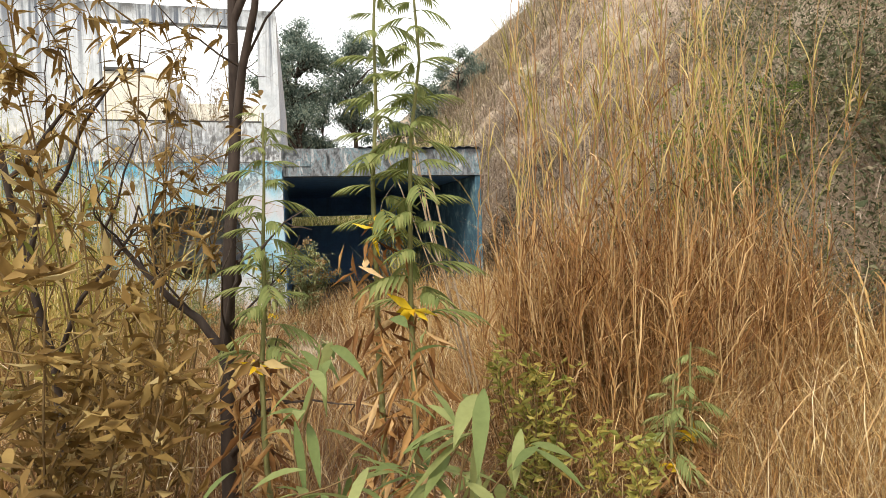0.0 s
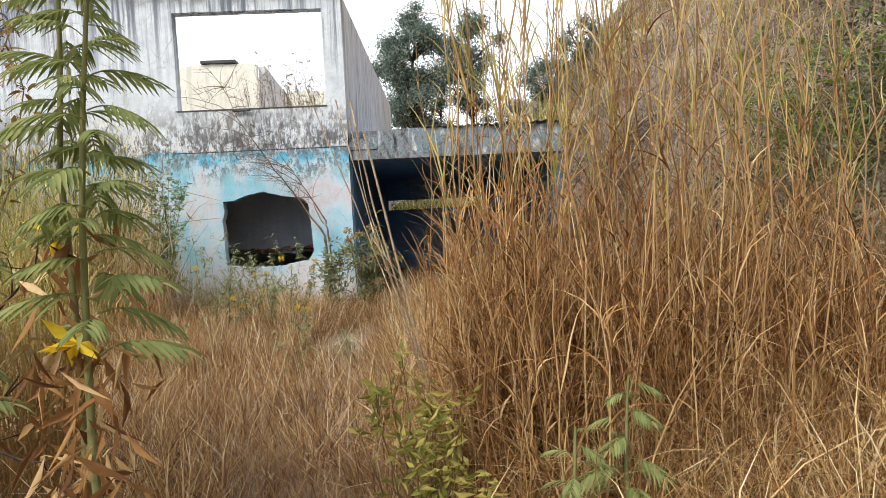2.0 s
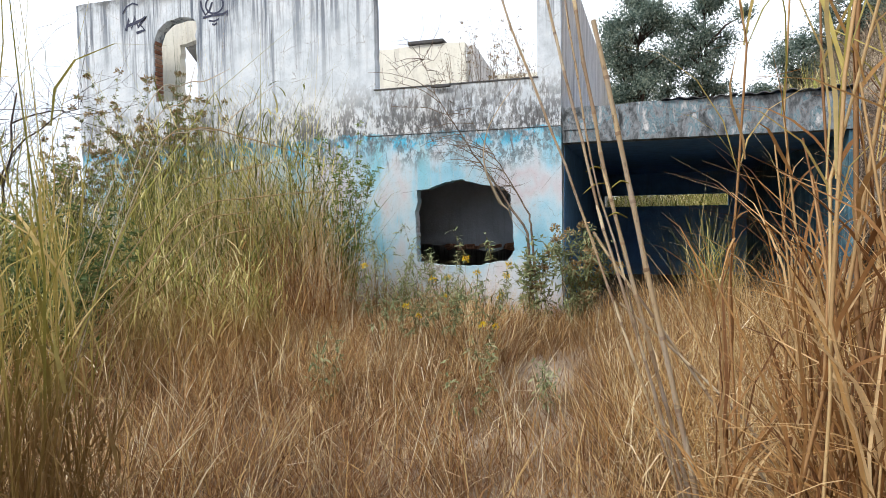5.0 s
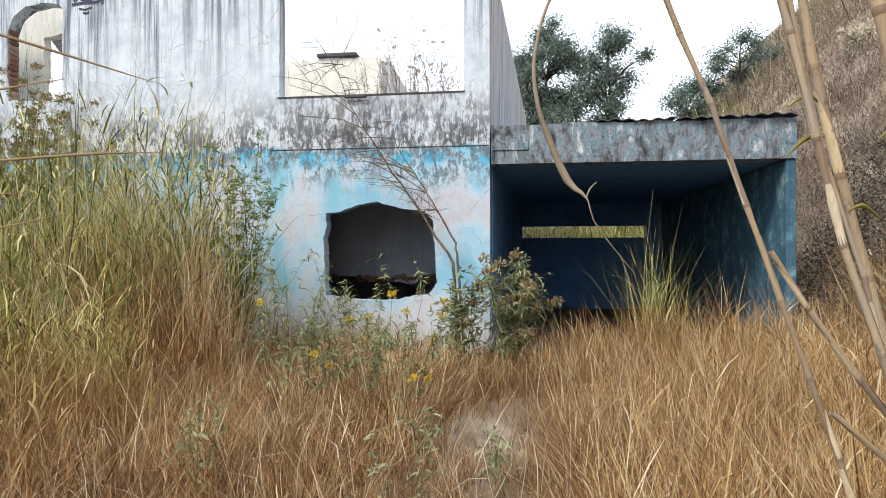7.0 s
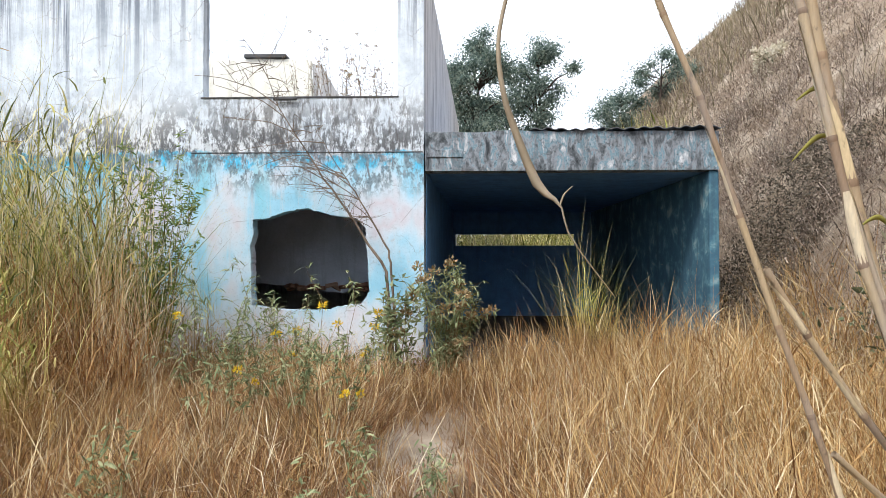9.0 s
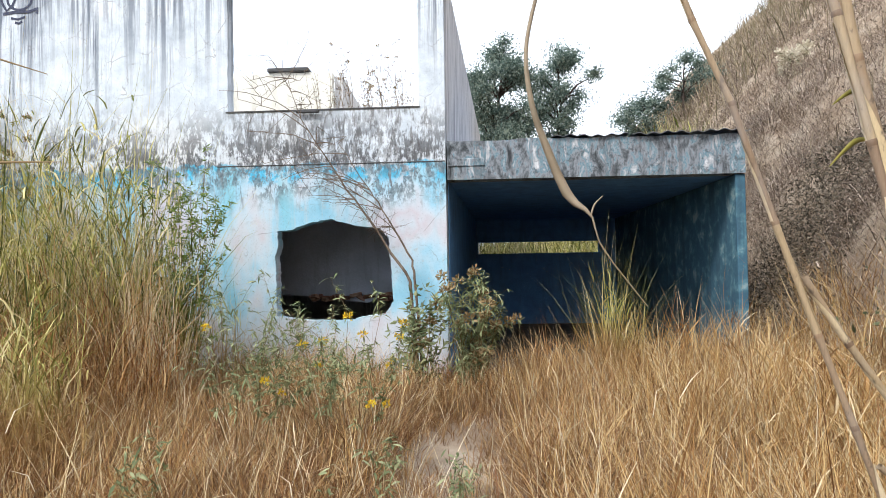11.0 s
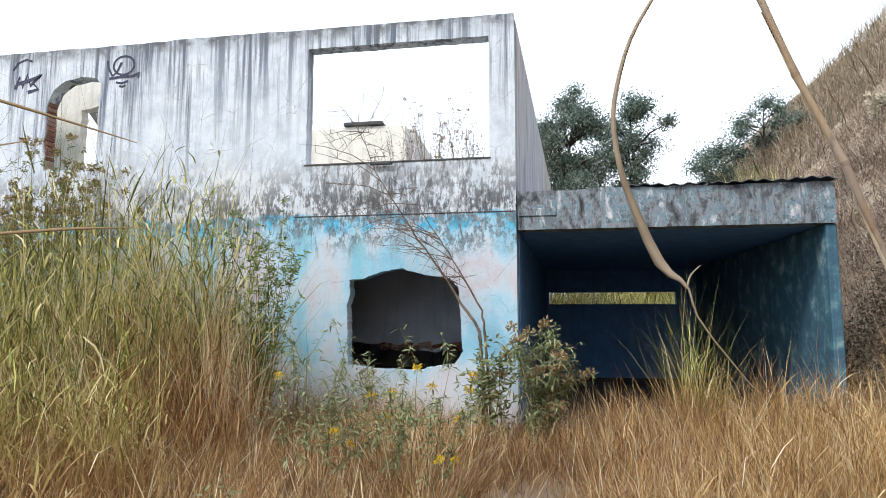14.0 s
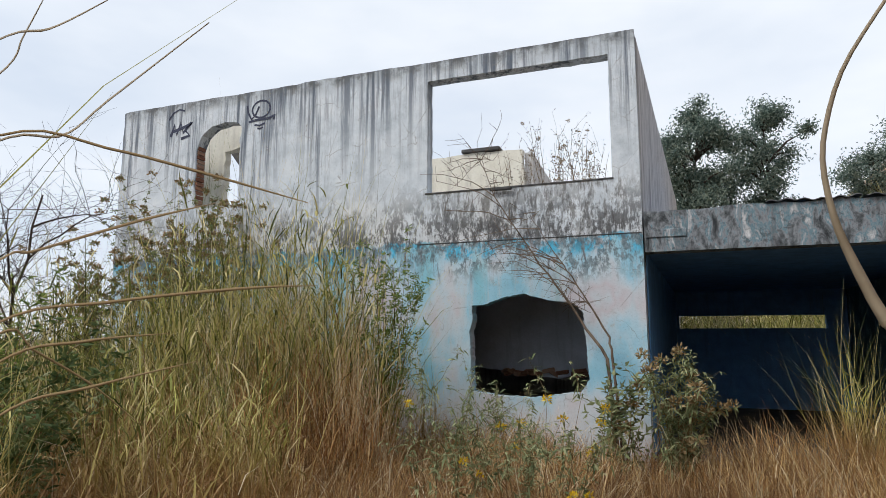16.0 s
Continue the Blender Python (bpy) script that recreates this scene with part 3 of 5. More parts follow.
    g.build("graffiti", M_INK, front, "dark blue spray-painted loop tag")
    g = Geo()
    stroke(g, [(-7.52, 4.78), (-7.45, 4.98), (-7.40, 4.80), (-7.32, 5.0), (-7.26, 4.82), (-7.1, 4.98)], 0.06, -0.004)
    stroke(g, [(-7.5, 4.86), (-7.3, 4.9), (-7.08, 4.97), (-7.22, 4.86), (-7.12, 4.76), (-7.3, 4.72)], 0.055, -0.005)
    stroke(g, [(-7.58, 5.08), (-7.5, 5.19), (-7.36, 5.24), (-7.25, 5.2)], 0.028, -0.006)
    g.build("graffiti", M_INK, front, "dark blue spray-painted scribble tag")

    # side walls of the house
    part("side_wall", skew(box(-0.2, 0.0, 0.2, 11.0, -0.3, 5.34), 0.042), M_SIDE, house)
    part("side_wall", box(-8.6, -8.4, 0.2, 9.0, -0.3, 3.6), M_SIDE, house)
    part("back_wall", box(-8.4, 0.2, 9.0, 9.2, -0.3, 2.6), M_SIDE, house)
    part("floor_slab", box(-8.4, -0.2, 0.2, 9.0, 2.5, 2.7), M_SLAB, house)
    part("ground_slab", box(-8.4, -0.2, 0.2, 9.0, -0.2, 0.0, 0), M_SLAB, house)
    # inner wall behind the broken window, knocked through at the bottom
    low = ragged([(-3.4, 0.02), (0.0, 0.02), (0.0, 0.84), (-0.5, 0.86), (-1.2, 0.82), (-1.9, 0.92), (-2.8, 0.95), (-3.4, 0.9)], 0.02, 0.13, 7)
    inner = part("inner_wall", sheet([(-5.0, 0.0), (-0.2 + 0.1, 0.0), (-0.1, 2.5), (-5.0, 2.5)], [[(x - 0.35, z) for x, z in low]], 2.0, 2.15), M_ROOM, house, "sooty grey plaster")
    for i in range(16):
        bm = box(-0.1, 0.1, -0.05, 0.05, -0.03, 0.03, 0.008)
        bmesh.ops.transform(bm, matrix=pose(-2.4 + 2.0 * rs.rand() ** 0.8, 1.93 + 0.1 * rs.rand(), 0.86 + 0.07 * rs.rand(), rs.normal(0, 12), rs.normal(0, 14), rs.normal(0, 30)), verts=bm.verts)
        part("brick", bm, M_BRICK, inner)
    part("inner_wall", box(-5.2, -5.0, 0.2, 6.0, 0.0, 2.5), M_ROOM, house)
    # upper floor: remains of the rooms
    up = [(-5.2, 2.7), (-2.36, 2.7), (-2.35, 4.4), (-2.36, 5.12), (-2.6, 5.13), (-3.2, 5.15), (-4.2, 5.12), (-5.2, 5.14)]
    part("upper_wall", sheet(ragged(up, 0.006, 0.2, 8), [], 3.8, 3.98), M_CREAM, house, "cream rendered upper room wall")
    part("cap_slab", box(-3.62, -2.82, 3.74, 4.04, 5.155, 5.23), M_DARKCON, house)
    part("upper_wall", sheet([(-2.3, 2.7), (0.05, 2.7), (0.05, 4.95), (-1.0, 4.98), (-2.3, 5.0)], [], 6.4, 6.55), M_CREAM, house)
    bm = sheet([(3.98, 2.7), (6.4, 2.7), (6.4, 4.95), (5.2, 5.0), (4.3, 5.08), (3.98, 5.1)], [], -2.36, -2.2)
    for v in bm.verts:
        v.co = Vector((v.co.y, v.co.x, v.co.z))
    part("upper_wall", bm, M_SIDE, house)
    outline = ragged([(-8.4, 2.7), (-5.4, 2.7), (-5.4, 4.7), (-6.2, 4.95), (-6.7, 5.12), (-6.85, 5.26), (-8.4, 5.28)], 0.01, 0.2, 9)
    gap = ragged([(-7.14, 3.3), (-5.7, 3.3), (-5.7, 4.6), (-6.2, 4.8), (-6.6, 4.84), (-7.14, 4.74)], 0.02, 0.12, 10)
    part("upper_wall", sheet(outline, [gap], 0.9, 1.05), M_CREAM, house, "cream inner wall with a broken opening")
    bm = box(-0.9, 0.9, -0.08, 0.08, -0.09, 0.09)
    bmesh.ops.transform(bm, matrix=pose(-7.18, 1.6, 4.62, 0, 52, 0), verts=bm.verts)
    part("stair_beam", bm, M_DARKCON, house, "dark sloping concrete beam")

    # carport
    bt = [(0.02, 2.45), (3.71, 2.45), (3.71, 2.93)] + [(x, 2.945 + rs.normal(0, 0.008)) for x in np.arange(3.5, 0.1, -0.15)] + [(0.02, 2.95)]
    part("carport_beam", sheet(bt, [], -0.03, 0.22), M_BEAM, house, "mouldy blue-grey concrete beam")
    part("beam_patch", box(0.04, 0.5, -0.045, -0.033, 2.62, 2.72, 0.006), M_BEAM, house)
    roof = part("carport_roof", box(0.05, 3.74, 0.22, 7.3, 2.45, 2.6), M_NAVY, house)
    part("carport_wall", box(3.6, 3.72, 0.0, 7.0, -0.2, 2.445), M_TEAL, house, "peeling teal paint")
    slit = [(0.37, 1.65), (3.22, 1.65), (3.22, 1.925), (0.37, 1.925)]
    part("carport_back_wall", sheet([(0.3, -0.2), (3.72, -0.2), (3.72, 2.45), (0.3, 2.45)], [slit], 7.0, 7.18), M_NAVY, house, "dark wall with a long slot window")
    bm = box(0.005, 0.02, 0.2, 7.0, -0.1, 2.58, 0)
    part("carport_inner_face", skew(bm, 0.042), M_NAVY, house, "dark navy paint")
    part("carport_floor", box(0.0, 3.6, -0.35, 7.0, -0.2, -0.02), M_DARKCON, house)
    # wavy sheets over the carport
    for n, (x0, x1) in enumerate([(1.35, 2.3), (2.33, 3.1), (3.12, 3.76)]):
        g = Geo()
        xs = np.linspace(x0, x1, 30)
        zz = 2.962 + 0.013 * np.sin(xs * 2 * math.pi / 0.17) + 0.008 * np.sin(xs * 9 + n) + 0.006 * n
        ys = np.array([-0.07 - 0.02 * n, 0.6, 1.4])
        V = np.array([[(x, y, z + 0.02 * j + t) for x, z in zip(xs, zz)] for t in (0, 0.008) for j, y in enumerate(ys)]).reshape(-1, 3)
        q = []
        for layer in range(2):
            for j in range(2):
                for i in range(29):
                    a0 = layer * 90 + j * 30 + i
                    q.append((a0, a0 + 1, a0 + 31, a0 + 30))
        for i in range(29):
            q.append((i, i + 1, 90 + i + 1, 90 + i))
        g.add(V, q)
        g.build("roof_sheet", M_SHEET, roof, "broken corrugated sheet")
    return house


build_house()


# ---- vegetation: grass ----
PATHLINE = np.array([eye[:2] for _, eye, _, _ in PATH])


def off_path(x, y, gap):
    """True for the places that keep a gap to the line walked."""
    d = np.full(len(x), 99.0)
    for a, b in zip(PATHLINE, PATHLINE[1:]):
        ab = b - a
        t = np.clip(((x - a[0]) * ab[0] + (y - a[1]) * ab[1]) / max(ab @ ab, 1e-9), 0, 1)
        d = np.minimum(d, np.hypot(x - a[0] - t * ab[0], y - a[1] - t * ab[1]))
    return d > gap


def scatter(rs, n, x0, x1, y0, y1):
    return rs.uniform(x0, x1, n), rs.uniform(y0, y1, n)


def patchy(x, y, f=1.0, o=0.0):
    return 0.5 + 0.25 * (np.sin(x * 1.7 * f + y * 1.1 * f + o) + np.sin(x * -0.9 * f + y * 2.3 * f + 2 * o + 1))


def grass(name, label, mat, x, y, height, width, rs, lean=0.25, droop=0.35, segs=3, side=0.0, leaf=(0.25, 0.7)):
    """One sheet of uncountable grass. side: the share of blades that spring from the stems above the ground."""
    n = len(x)
    base = np.stack((x, y, ground_z(x, y) - 0.02), -1)
    az = rs.uniform(0, 2 * math.pi, n)
    g = Geo()
    if side:
        k = rs.rand(n) < side
        m = int(k.sum())
        up = base[k] + np.stack((rs.normal(0, 0.05, m), rs.normal(0, 0.05, m), height[k] * rs.uniform(0.08, 0.8, m)), -1)
        add_blades(g, up, rs.uniform(*leaf, m), width[k], rs.uniform(0, 2 * math.pi, m), np.abs(rs.normal(0.45, 0.35, m)), rs.uniform(0.0, 1.1, m), max(2, segs - 1), rs)
        base, height, width, az, n = base[~k], height[~k], width[~k] * 0.6, az[~k], n - m
    add_blades(g, base, height, width, az, np.abs(rs.normal(0, lean, n)), np.abs(rs.normal(0, droop, n)), segs, rs)
    ob = g.build(name, mat)
    return tagged(ob, label, "grass", kind="stuff")


def yard(rs, n, x0, x1, y0, y1):
    x, y = scatter(rs, n, x0, x1, y0, y1)
    keep = (x < 4.3 + np.clip(-6.5 - y, 0, 6) * 0.12) & ~((x > -8.7) & (x < 3.8) & (y > -0.06))
    bare = np.exp(-(((x - 0.17) / 0.42) ** 2 + ((y + 3.1) / 1.3) ** 2)) + np.exp(-(((x - 0.9) / 0.4) ** 2 + ((y + 9.6) / 1.0) ** 2)) + np.exp(-(((x - 0.35) / 0.2) ** 2 + ((y + 5.5) / 1.2) ** 2)) * 0.6
    keep &= rs.rand(n) > bare * 1.1
    return x[keep], y[keep]


rs = np.random.RandomState(11)
tx, ty = yard(rs, 9500, -6.5, 4.6, -8.2, -0.1)


def tufted(name, label, mat, tx, ty, hh, per, rs, width, spread=0.05, open_=0.35, droop=0.18):
    """Grass in tufts: the blades of a tuft spread out from its middle."""
    n = len(tx)
    own = np.repeat(np.arange(n), per)
    az = rs.uniform(0, 2 * math.pi, n * per)
    r = spread * np.sqrt(rs.rand(n * per))
    x, y = tx[own] + r * np.cos(az), ty[own] + r * np.sin(az)
    h = hh[own] * rs.uniform(0.45, 1.15, n * per)
    tilt, tilt_az = np.abs(rs.normal(0, 0.3, n))[own], rs.uniform(0, 2 * math.pi, n)[own]
    lean = np.abs(rs.normal(open_, 0.22, n * per))
    vx, vy = lean * np.cos(az) + tilt * np.cos(tilt_az), lean * np.sin(az) + tilt * np.sin(tilt_az)
    g = Geo()
    base = np.stack((x, y, ground_z(x, y) - 0.02), -1)
    w = width[0] + (width[1] - width[0]) * rs.rand(n * per) ** 1.6
    add_blades(g, base, h, w, np.arctan2(vy, vx), np.hypot(vx, vy), np.abs(rs.normal(0, droop, n * per)), 2, rs, 0.03)
    m = n * 3
    k = rs.randint(0, n * per, m)
    up = base[k] + np.stack((vx[k], vy[k], np.ones(m)), -1) * (h[k] * rs.uniform(0.2, 0.7, m))[:, None]
    add_blades(g, up, rs.uniform(0.08, 0.3, m), w[k], rs.uniform(0, 6.28, m), rs.uniform(0.2, 1.4, m), rs.uniform(0, 1.0, m), 2, rs)
    return tagged(g.build(name, mat), label, "grass", kind="stuff")


def yard_height(x, y, rs):
    h = 1.15 * (0.34 + 0.34 * patchy(x, y, 1.3) + 0.22 * np.clip((x - 0.6) / 2, 0, 1)) * rs.uniform(0.7, 1.3, len(x))
    h *= np.where((np.abs(x - 0.2) < 0.5) & (y > -5.5) & (y < -1.8), 0.36, 1)
    return np.where(off_path(x, y, 0.45), h, np.minimum(h, 0.3))


k = (rs.rand(len(tx)) < 0.4) | ~((ty < -4.8) & (tx < 0.8))
tx, ty = tx[k], ty[k]
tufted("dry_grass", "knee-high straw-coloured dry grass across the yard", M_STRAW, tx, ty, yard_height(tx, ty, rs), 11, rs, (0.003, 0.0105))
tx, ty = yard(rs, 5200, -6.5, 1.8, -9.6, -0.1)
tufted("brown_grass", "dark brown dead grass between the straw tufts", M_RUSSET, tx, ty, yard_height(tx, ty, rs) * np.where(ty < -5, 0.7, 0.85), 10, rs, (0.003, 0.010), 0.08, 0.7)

rs = np.random.RandomState(12)
x, y = yard(rs, 52000, -4.5, 1.6, -9.2, -0.8)
hh = np.where(off_path(x, y, 0.3), 1, 0.6) * (0.26 + 0.3 * patchy(x, y, 1.0, 2)) * rs.uniform(0.5, 1.3, len(x))
hh *= np.where((np.abs(x - 0.2) < 0.45) & (y > -5.5) & (y < -1.8), 0.4, 1)
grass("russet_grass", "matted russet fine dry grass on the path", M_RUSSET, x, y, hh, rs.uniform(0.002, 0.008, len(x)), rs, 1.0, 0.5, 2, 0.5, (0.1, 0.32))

rs = np.random.RandomState(13)
x, y = yard(rs, 46000, 0.75, 5.2, -14.0, -8.0)
far = off_path(x, y, 0.35)
hh = np.where(far, 0.45 + 0.5 * np.clip((x - 0.8) / 1.5, 0, 1), 0.3) * rs.uniform(0.5, 1.2, len(x))
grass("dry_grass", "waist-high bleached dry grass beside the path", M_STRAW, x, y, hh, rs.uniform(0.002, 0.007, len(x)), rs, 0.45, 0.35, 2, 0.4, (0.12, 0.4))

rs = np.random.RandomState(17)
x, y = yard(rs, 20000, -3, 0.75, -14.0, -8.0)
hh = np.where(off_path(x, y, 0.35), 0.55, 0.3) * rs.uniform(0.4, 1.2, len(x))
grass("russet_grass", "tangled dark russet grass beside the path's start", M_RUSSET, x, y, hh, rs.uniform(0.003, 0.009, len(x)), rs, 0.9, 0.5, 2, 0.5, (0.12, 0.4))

rs = np.random.RandomState(16)
x, y = yard(rs, 16000, -10, -3, -14.0, -8.0)
grass("dry_grass", "knee-high dry grass beside the bushes", M_STRAW, x, y, rs.uniform(0.3, 0.8, len(x)), rs.uniform(0.004, 0.011, len(x)), rs, 0.4, 0.4, 2, 0.4, (0.15, 0.45))
rs = np.random.RandomState(14)
x, y = scatter(rs, 9000, -40, 20, -60, -14)
grass("dry_grass", "dry grass covering the ground behind", M_STRAW, x, y, rs.uniform(0.4, 1.1, len(x)), rs.uniform(0.02, 0.05, len(x)), rs)
x, y = scatter(rs, 9000, -40, -9, -14, 40)
grass("dry_grass", "dry grass beyond the house", M_STRAW, x, y, rs.uniform(0.4, 1.0, len(x)), rs.uniform(0.015, 0.04, len(x)), rs)
x, y = scatter(rs, 9000, -1, 6, 8.2, 12)
grass("tall_grass", "yellow-green tall grass behind the carport", M_TALL, x, y, rs.uniform(2.2, 3.0, len(x)), rs.uniform(0.015, 0.045, len(x)), rs, 0.2, 0.25, 3, 0.5, (0.3, 0.8))


rs = np.random.RandomState(15)
x, y = yard(rs, 5200, -6, 4.4, -10.8, -0.3)
k = off_path(x, y, 0.75)
x, y = x[k], y[k]
grass("bleached_stalks", "pale bleached grass stalks bent over the yard", M_PALESTRAW, x, y, rs.uniform(0.35, 1.0, len(x)), rs.uniform(0.004, 0.010, len(x)), rs, 0.75, 0.15, 3, 0.3, (0.2, 0.5))


def blob(rs, n, cx, cy, rx, ry):
    a, r = rs.uniform(0, 2 * math.pi, n), np.sqrt(rs.rand(n))
    return cx + rx * r * np.cos(a), cy + ry * r * np.sin(a), r


def tall_clump(label, cx, cy, rx, ry, n, h, seed, mat=None, w=(0.006, 0.017), gap=0.5, lean=0.12, droop=0.3, side=0.68, leaf=(0.2, 0.6), segs=5):
    rs = np.random.RandomState(seed)
    x, y, r = blob(rs, n, cx, cy, rx, ry)
    m = max(4, n // 90)
    tx, ty, _ = blob(rs, m, cx, cy, rx, ry)
    th = rs.uniform(0.6, 1.12, m)
    own = rs.randint(0, m, n)
    x, y = tx[own] + rs.normal(0, 0.09, n), ty[own] + rs.normal(0, 0.09, n)
    r = np.hypot((x - cx) / rx, (y - cy) / ry)
    k = off_path(x, y, gap) & (y < -0.12)
    x, y, r, own = x[k], y[k], r[k], own[k]
    hh = h * (1 - 0.25 * np.minimum(r, 1) ** 6) * rs.uniform(0.3, 1.12, len(x)) * th[own]
    return grass("tall_grass", label, mat or M_TALL, x, y, hh, rs.uniform(*w, len(x)), rs, lean, droop, segs, side, leaf)


tall_clump("head-high yellow-green grass clump against the facade", -4.35, -1.7, 1.85, 1.1, 9500, 3.6, 21, w=(0.010, 0.026), droop=0.25, lean=0.15, side=0.8, leaf=(0.18, 0.5), segs=4)
tall_clump("upright straw-coloured stems in the grass clump", -4.2, -2.2, 1.8, 0.8, 1700, 3.2, 36, M_PALESTRAW, (0.005, 0.012), lean=0.1, droop=0.2, side=0.4)
tall_clump("brown dead stems in the grass clump", -4.2, -2.3, 1.8, 0.8, 2200, 2.3, 37, M_REED, (0.006, 0.014), lean=0.14, droop=0.25, side=0.4)
tall_clump("head-high yellow-green grass clump at the house's far end", -7.2, -2.2, 1.9, 1.6, 6500, 3.0, 22, w=(0.010, 0.026), side=0.78, leaf=(0.14, 0.42), segs=4)
tall_clump("tall yellow-green grass thicket", -3.4, -4.6, 1.5, 1.1, 4500, 1.9, 23, w=(0.007, 0.018), side=0.75, leaf=(0.12, 0.36), segs=4)
tall_clump("yellowish tall grass beside the path", -1.05, -7.6, 0.45, 0.4, 1000, 2.5, 24, M_REEDTOP, (0.006, 0.017), gap=0.75, lean=0.08, droop=0.15, side=0.6, leaf=(0.2, 0.5))
tall_clump("dead brown grass at the foot of the tall clump", -4.0, -2.4, 1.9, 0.8, 6500, 1.25, 30, M_REED, lean=0.3, droop=0.4, side=0.5)
tall_clump("thin seed stalks above the grass clump", -4.3, -1.5, 1.8, 0.9, 330, 4.3, 29, M_REEDTOP, (0.005, 0.011), lean=0.04, droop=0.1, side=0.25)
tall_clump("tuft of green-gold grass before the carport", 1.75, -1.0, 0.36, 0.3, 520, 1.75, 25, lean=0.22, droop=0.15, side=0.3)
tall_clump("tuft of straw-gold grass before the carport", 2.9, -0.9, 0.6, 0.35, 900, 1.35, 26, M_STRAW, lean=0.28, side=0.3)
tall_clump("thin green stems before the blue wall", -2.5, -0.7, 0.5, 0.3, 190, 2.0, 40, None, (0.005, 0.012), lean=0.08, droop=0.15, side=0.35)
tall_clump("thin dry stems before the carport", 2.3, -0.75, 0.5, 0.3, 350, 1.3, 38, M_STRAW, lean=0.2, side=0.2)
tall_clump("thin dark dry stems at the carport's corner", 1.1, -0.75, 0.35, 0.3, 260, 1.0, 39, M_RUSSET, lean=0.3, side=0.2)
tall_clump("golden grass at the foot of the bank", 3.3, -3.4, 0.8, 2.3, 5200, 1.05, 27, M_STRAW, lean=0.25, side=0.45)
tall_clump("bleached tall grass under the bank", 3.7, -7.6, 1.0, 2.0, 6000, 1.25, 34, M_STRAW, lean=0.22, droop=0.3, side=0.45)
tall_clump("green tall grass beside the path's start", -3.2, -9.2, 1.5, 1.5, 3500, 1.9, 28, gap=0.8, w=(0.005, 0.014), side=0.75, leaf=(0.14, 0.4), segs=4)


def reed_thicket():
    """The stand of dry cane: stems, blades and green-gold tops."""
    rs = np.random.RandomState(31)
    n = 760
    x = 0.9 + 2.8 * rs.rand(n) ** 1.25
    y = -8.1 + rs.normal(0, 0.33, n) + (x - 1) * 0.3
    k = off_path(x, y, 0.7) & ((y < -7.85) | (x > 0.6 + 0.95 * (y + 7.9)))
    x, y = x[k], y[k]
    stems, dead, tops = Geo(), Geo(), Geo()
    for bx, by in zip(x, y):
        h = rs.uniform(2.2, 3.6) if rs.rand() < 0.2 else rs.uniform(0.8, 1.6)
        a, l = rs.uniform(0, 6.28), abs(rs.normal(0, 0.12)) * h
        if bx < 1.35:
            a, l = rs.uniform(0.3, 2.2), l * 0.6
        p = bend((bx, by, float(ground_z(bx, by)) - 0.03), (bx + l * math.cos(a), by + l * math.sin(a), h), 9, rs, 0.13)
        add_tube(stems, p, np.linspace(rs.uniform(0.003, 0.0075), 0.002, 9), 4)
        m = 12
        s = rs.uniform(0.08, 0.75, m)
        at = np.array([p[int(q * 8)] + (p[min(8, int(q * 8) + 1)] - p[int(q * 8)]) * (q * 8 % 1) for q in s])
        add_blades(dead, at, rs.uniform(0.15, 0.5, m), rs.uniform(0.005, 0.013, m), rs.uniform(0, 6.28, m), rs.uniform(0.1, 0.8, m), rs.uniform(0.3, 2.0, m), 6, rs, 0.05)
        m = 7
        s = rs.uniform(0.6, 1.0, m)
        at = np.array([p[int(q * 7.99)] for q in s])
        add_blades(tops if h > 2.2 else dead, at, rs.uniform(0.25, 0.6, m), rs.uniform(0.004, 0.009, m), rs.uniform(0, 6.28, m), rs.uniform(0.1, 0.4, m), rs.uniform(0.1, 0.8, m), 4, rs)
    # low tangle of fallen blades
    m = 11000
    tx = 0.9 + 3.1 * rs.rand(m)
    ty = -8.05 + rs.normal(0, 0.36, m) + (tx - 1) * 0.3
    k = off_path(tx, ty, 0.95) & ((ty < -7.85) | (tx > 0.6 + 0.95 * (ty + 7.9)))
    tx, ty = tx[k], ty[k]
    m = len(tx)
    add_blades(dead, np.stack((tx, ty, ground_z(tx, ty)), -1), rs.uniform(0.4, 1.4, m), rs.uniform(0.004, 0.012, m), rs.uniform(0, 6.28, m), np.abs(rs.normal(0, 0.25, m)), np.abs(rs.normal(0, 0.6, m)), 6, rs)
    root = thing("reed_thicket", (0, 0, 0), "tall thicket of dry brown cane beside the path", "reeds", kind="stuff")
    stems.build("stems", M_CANE, root, smooth=True)
    dead.build("blades", M_REED, root)
    tops.build("tops", M_REEDTOP, root, "green-gold upper blades")


reed_thicket()


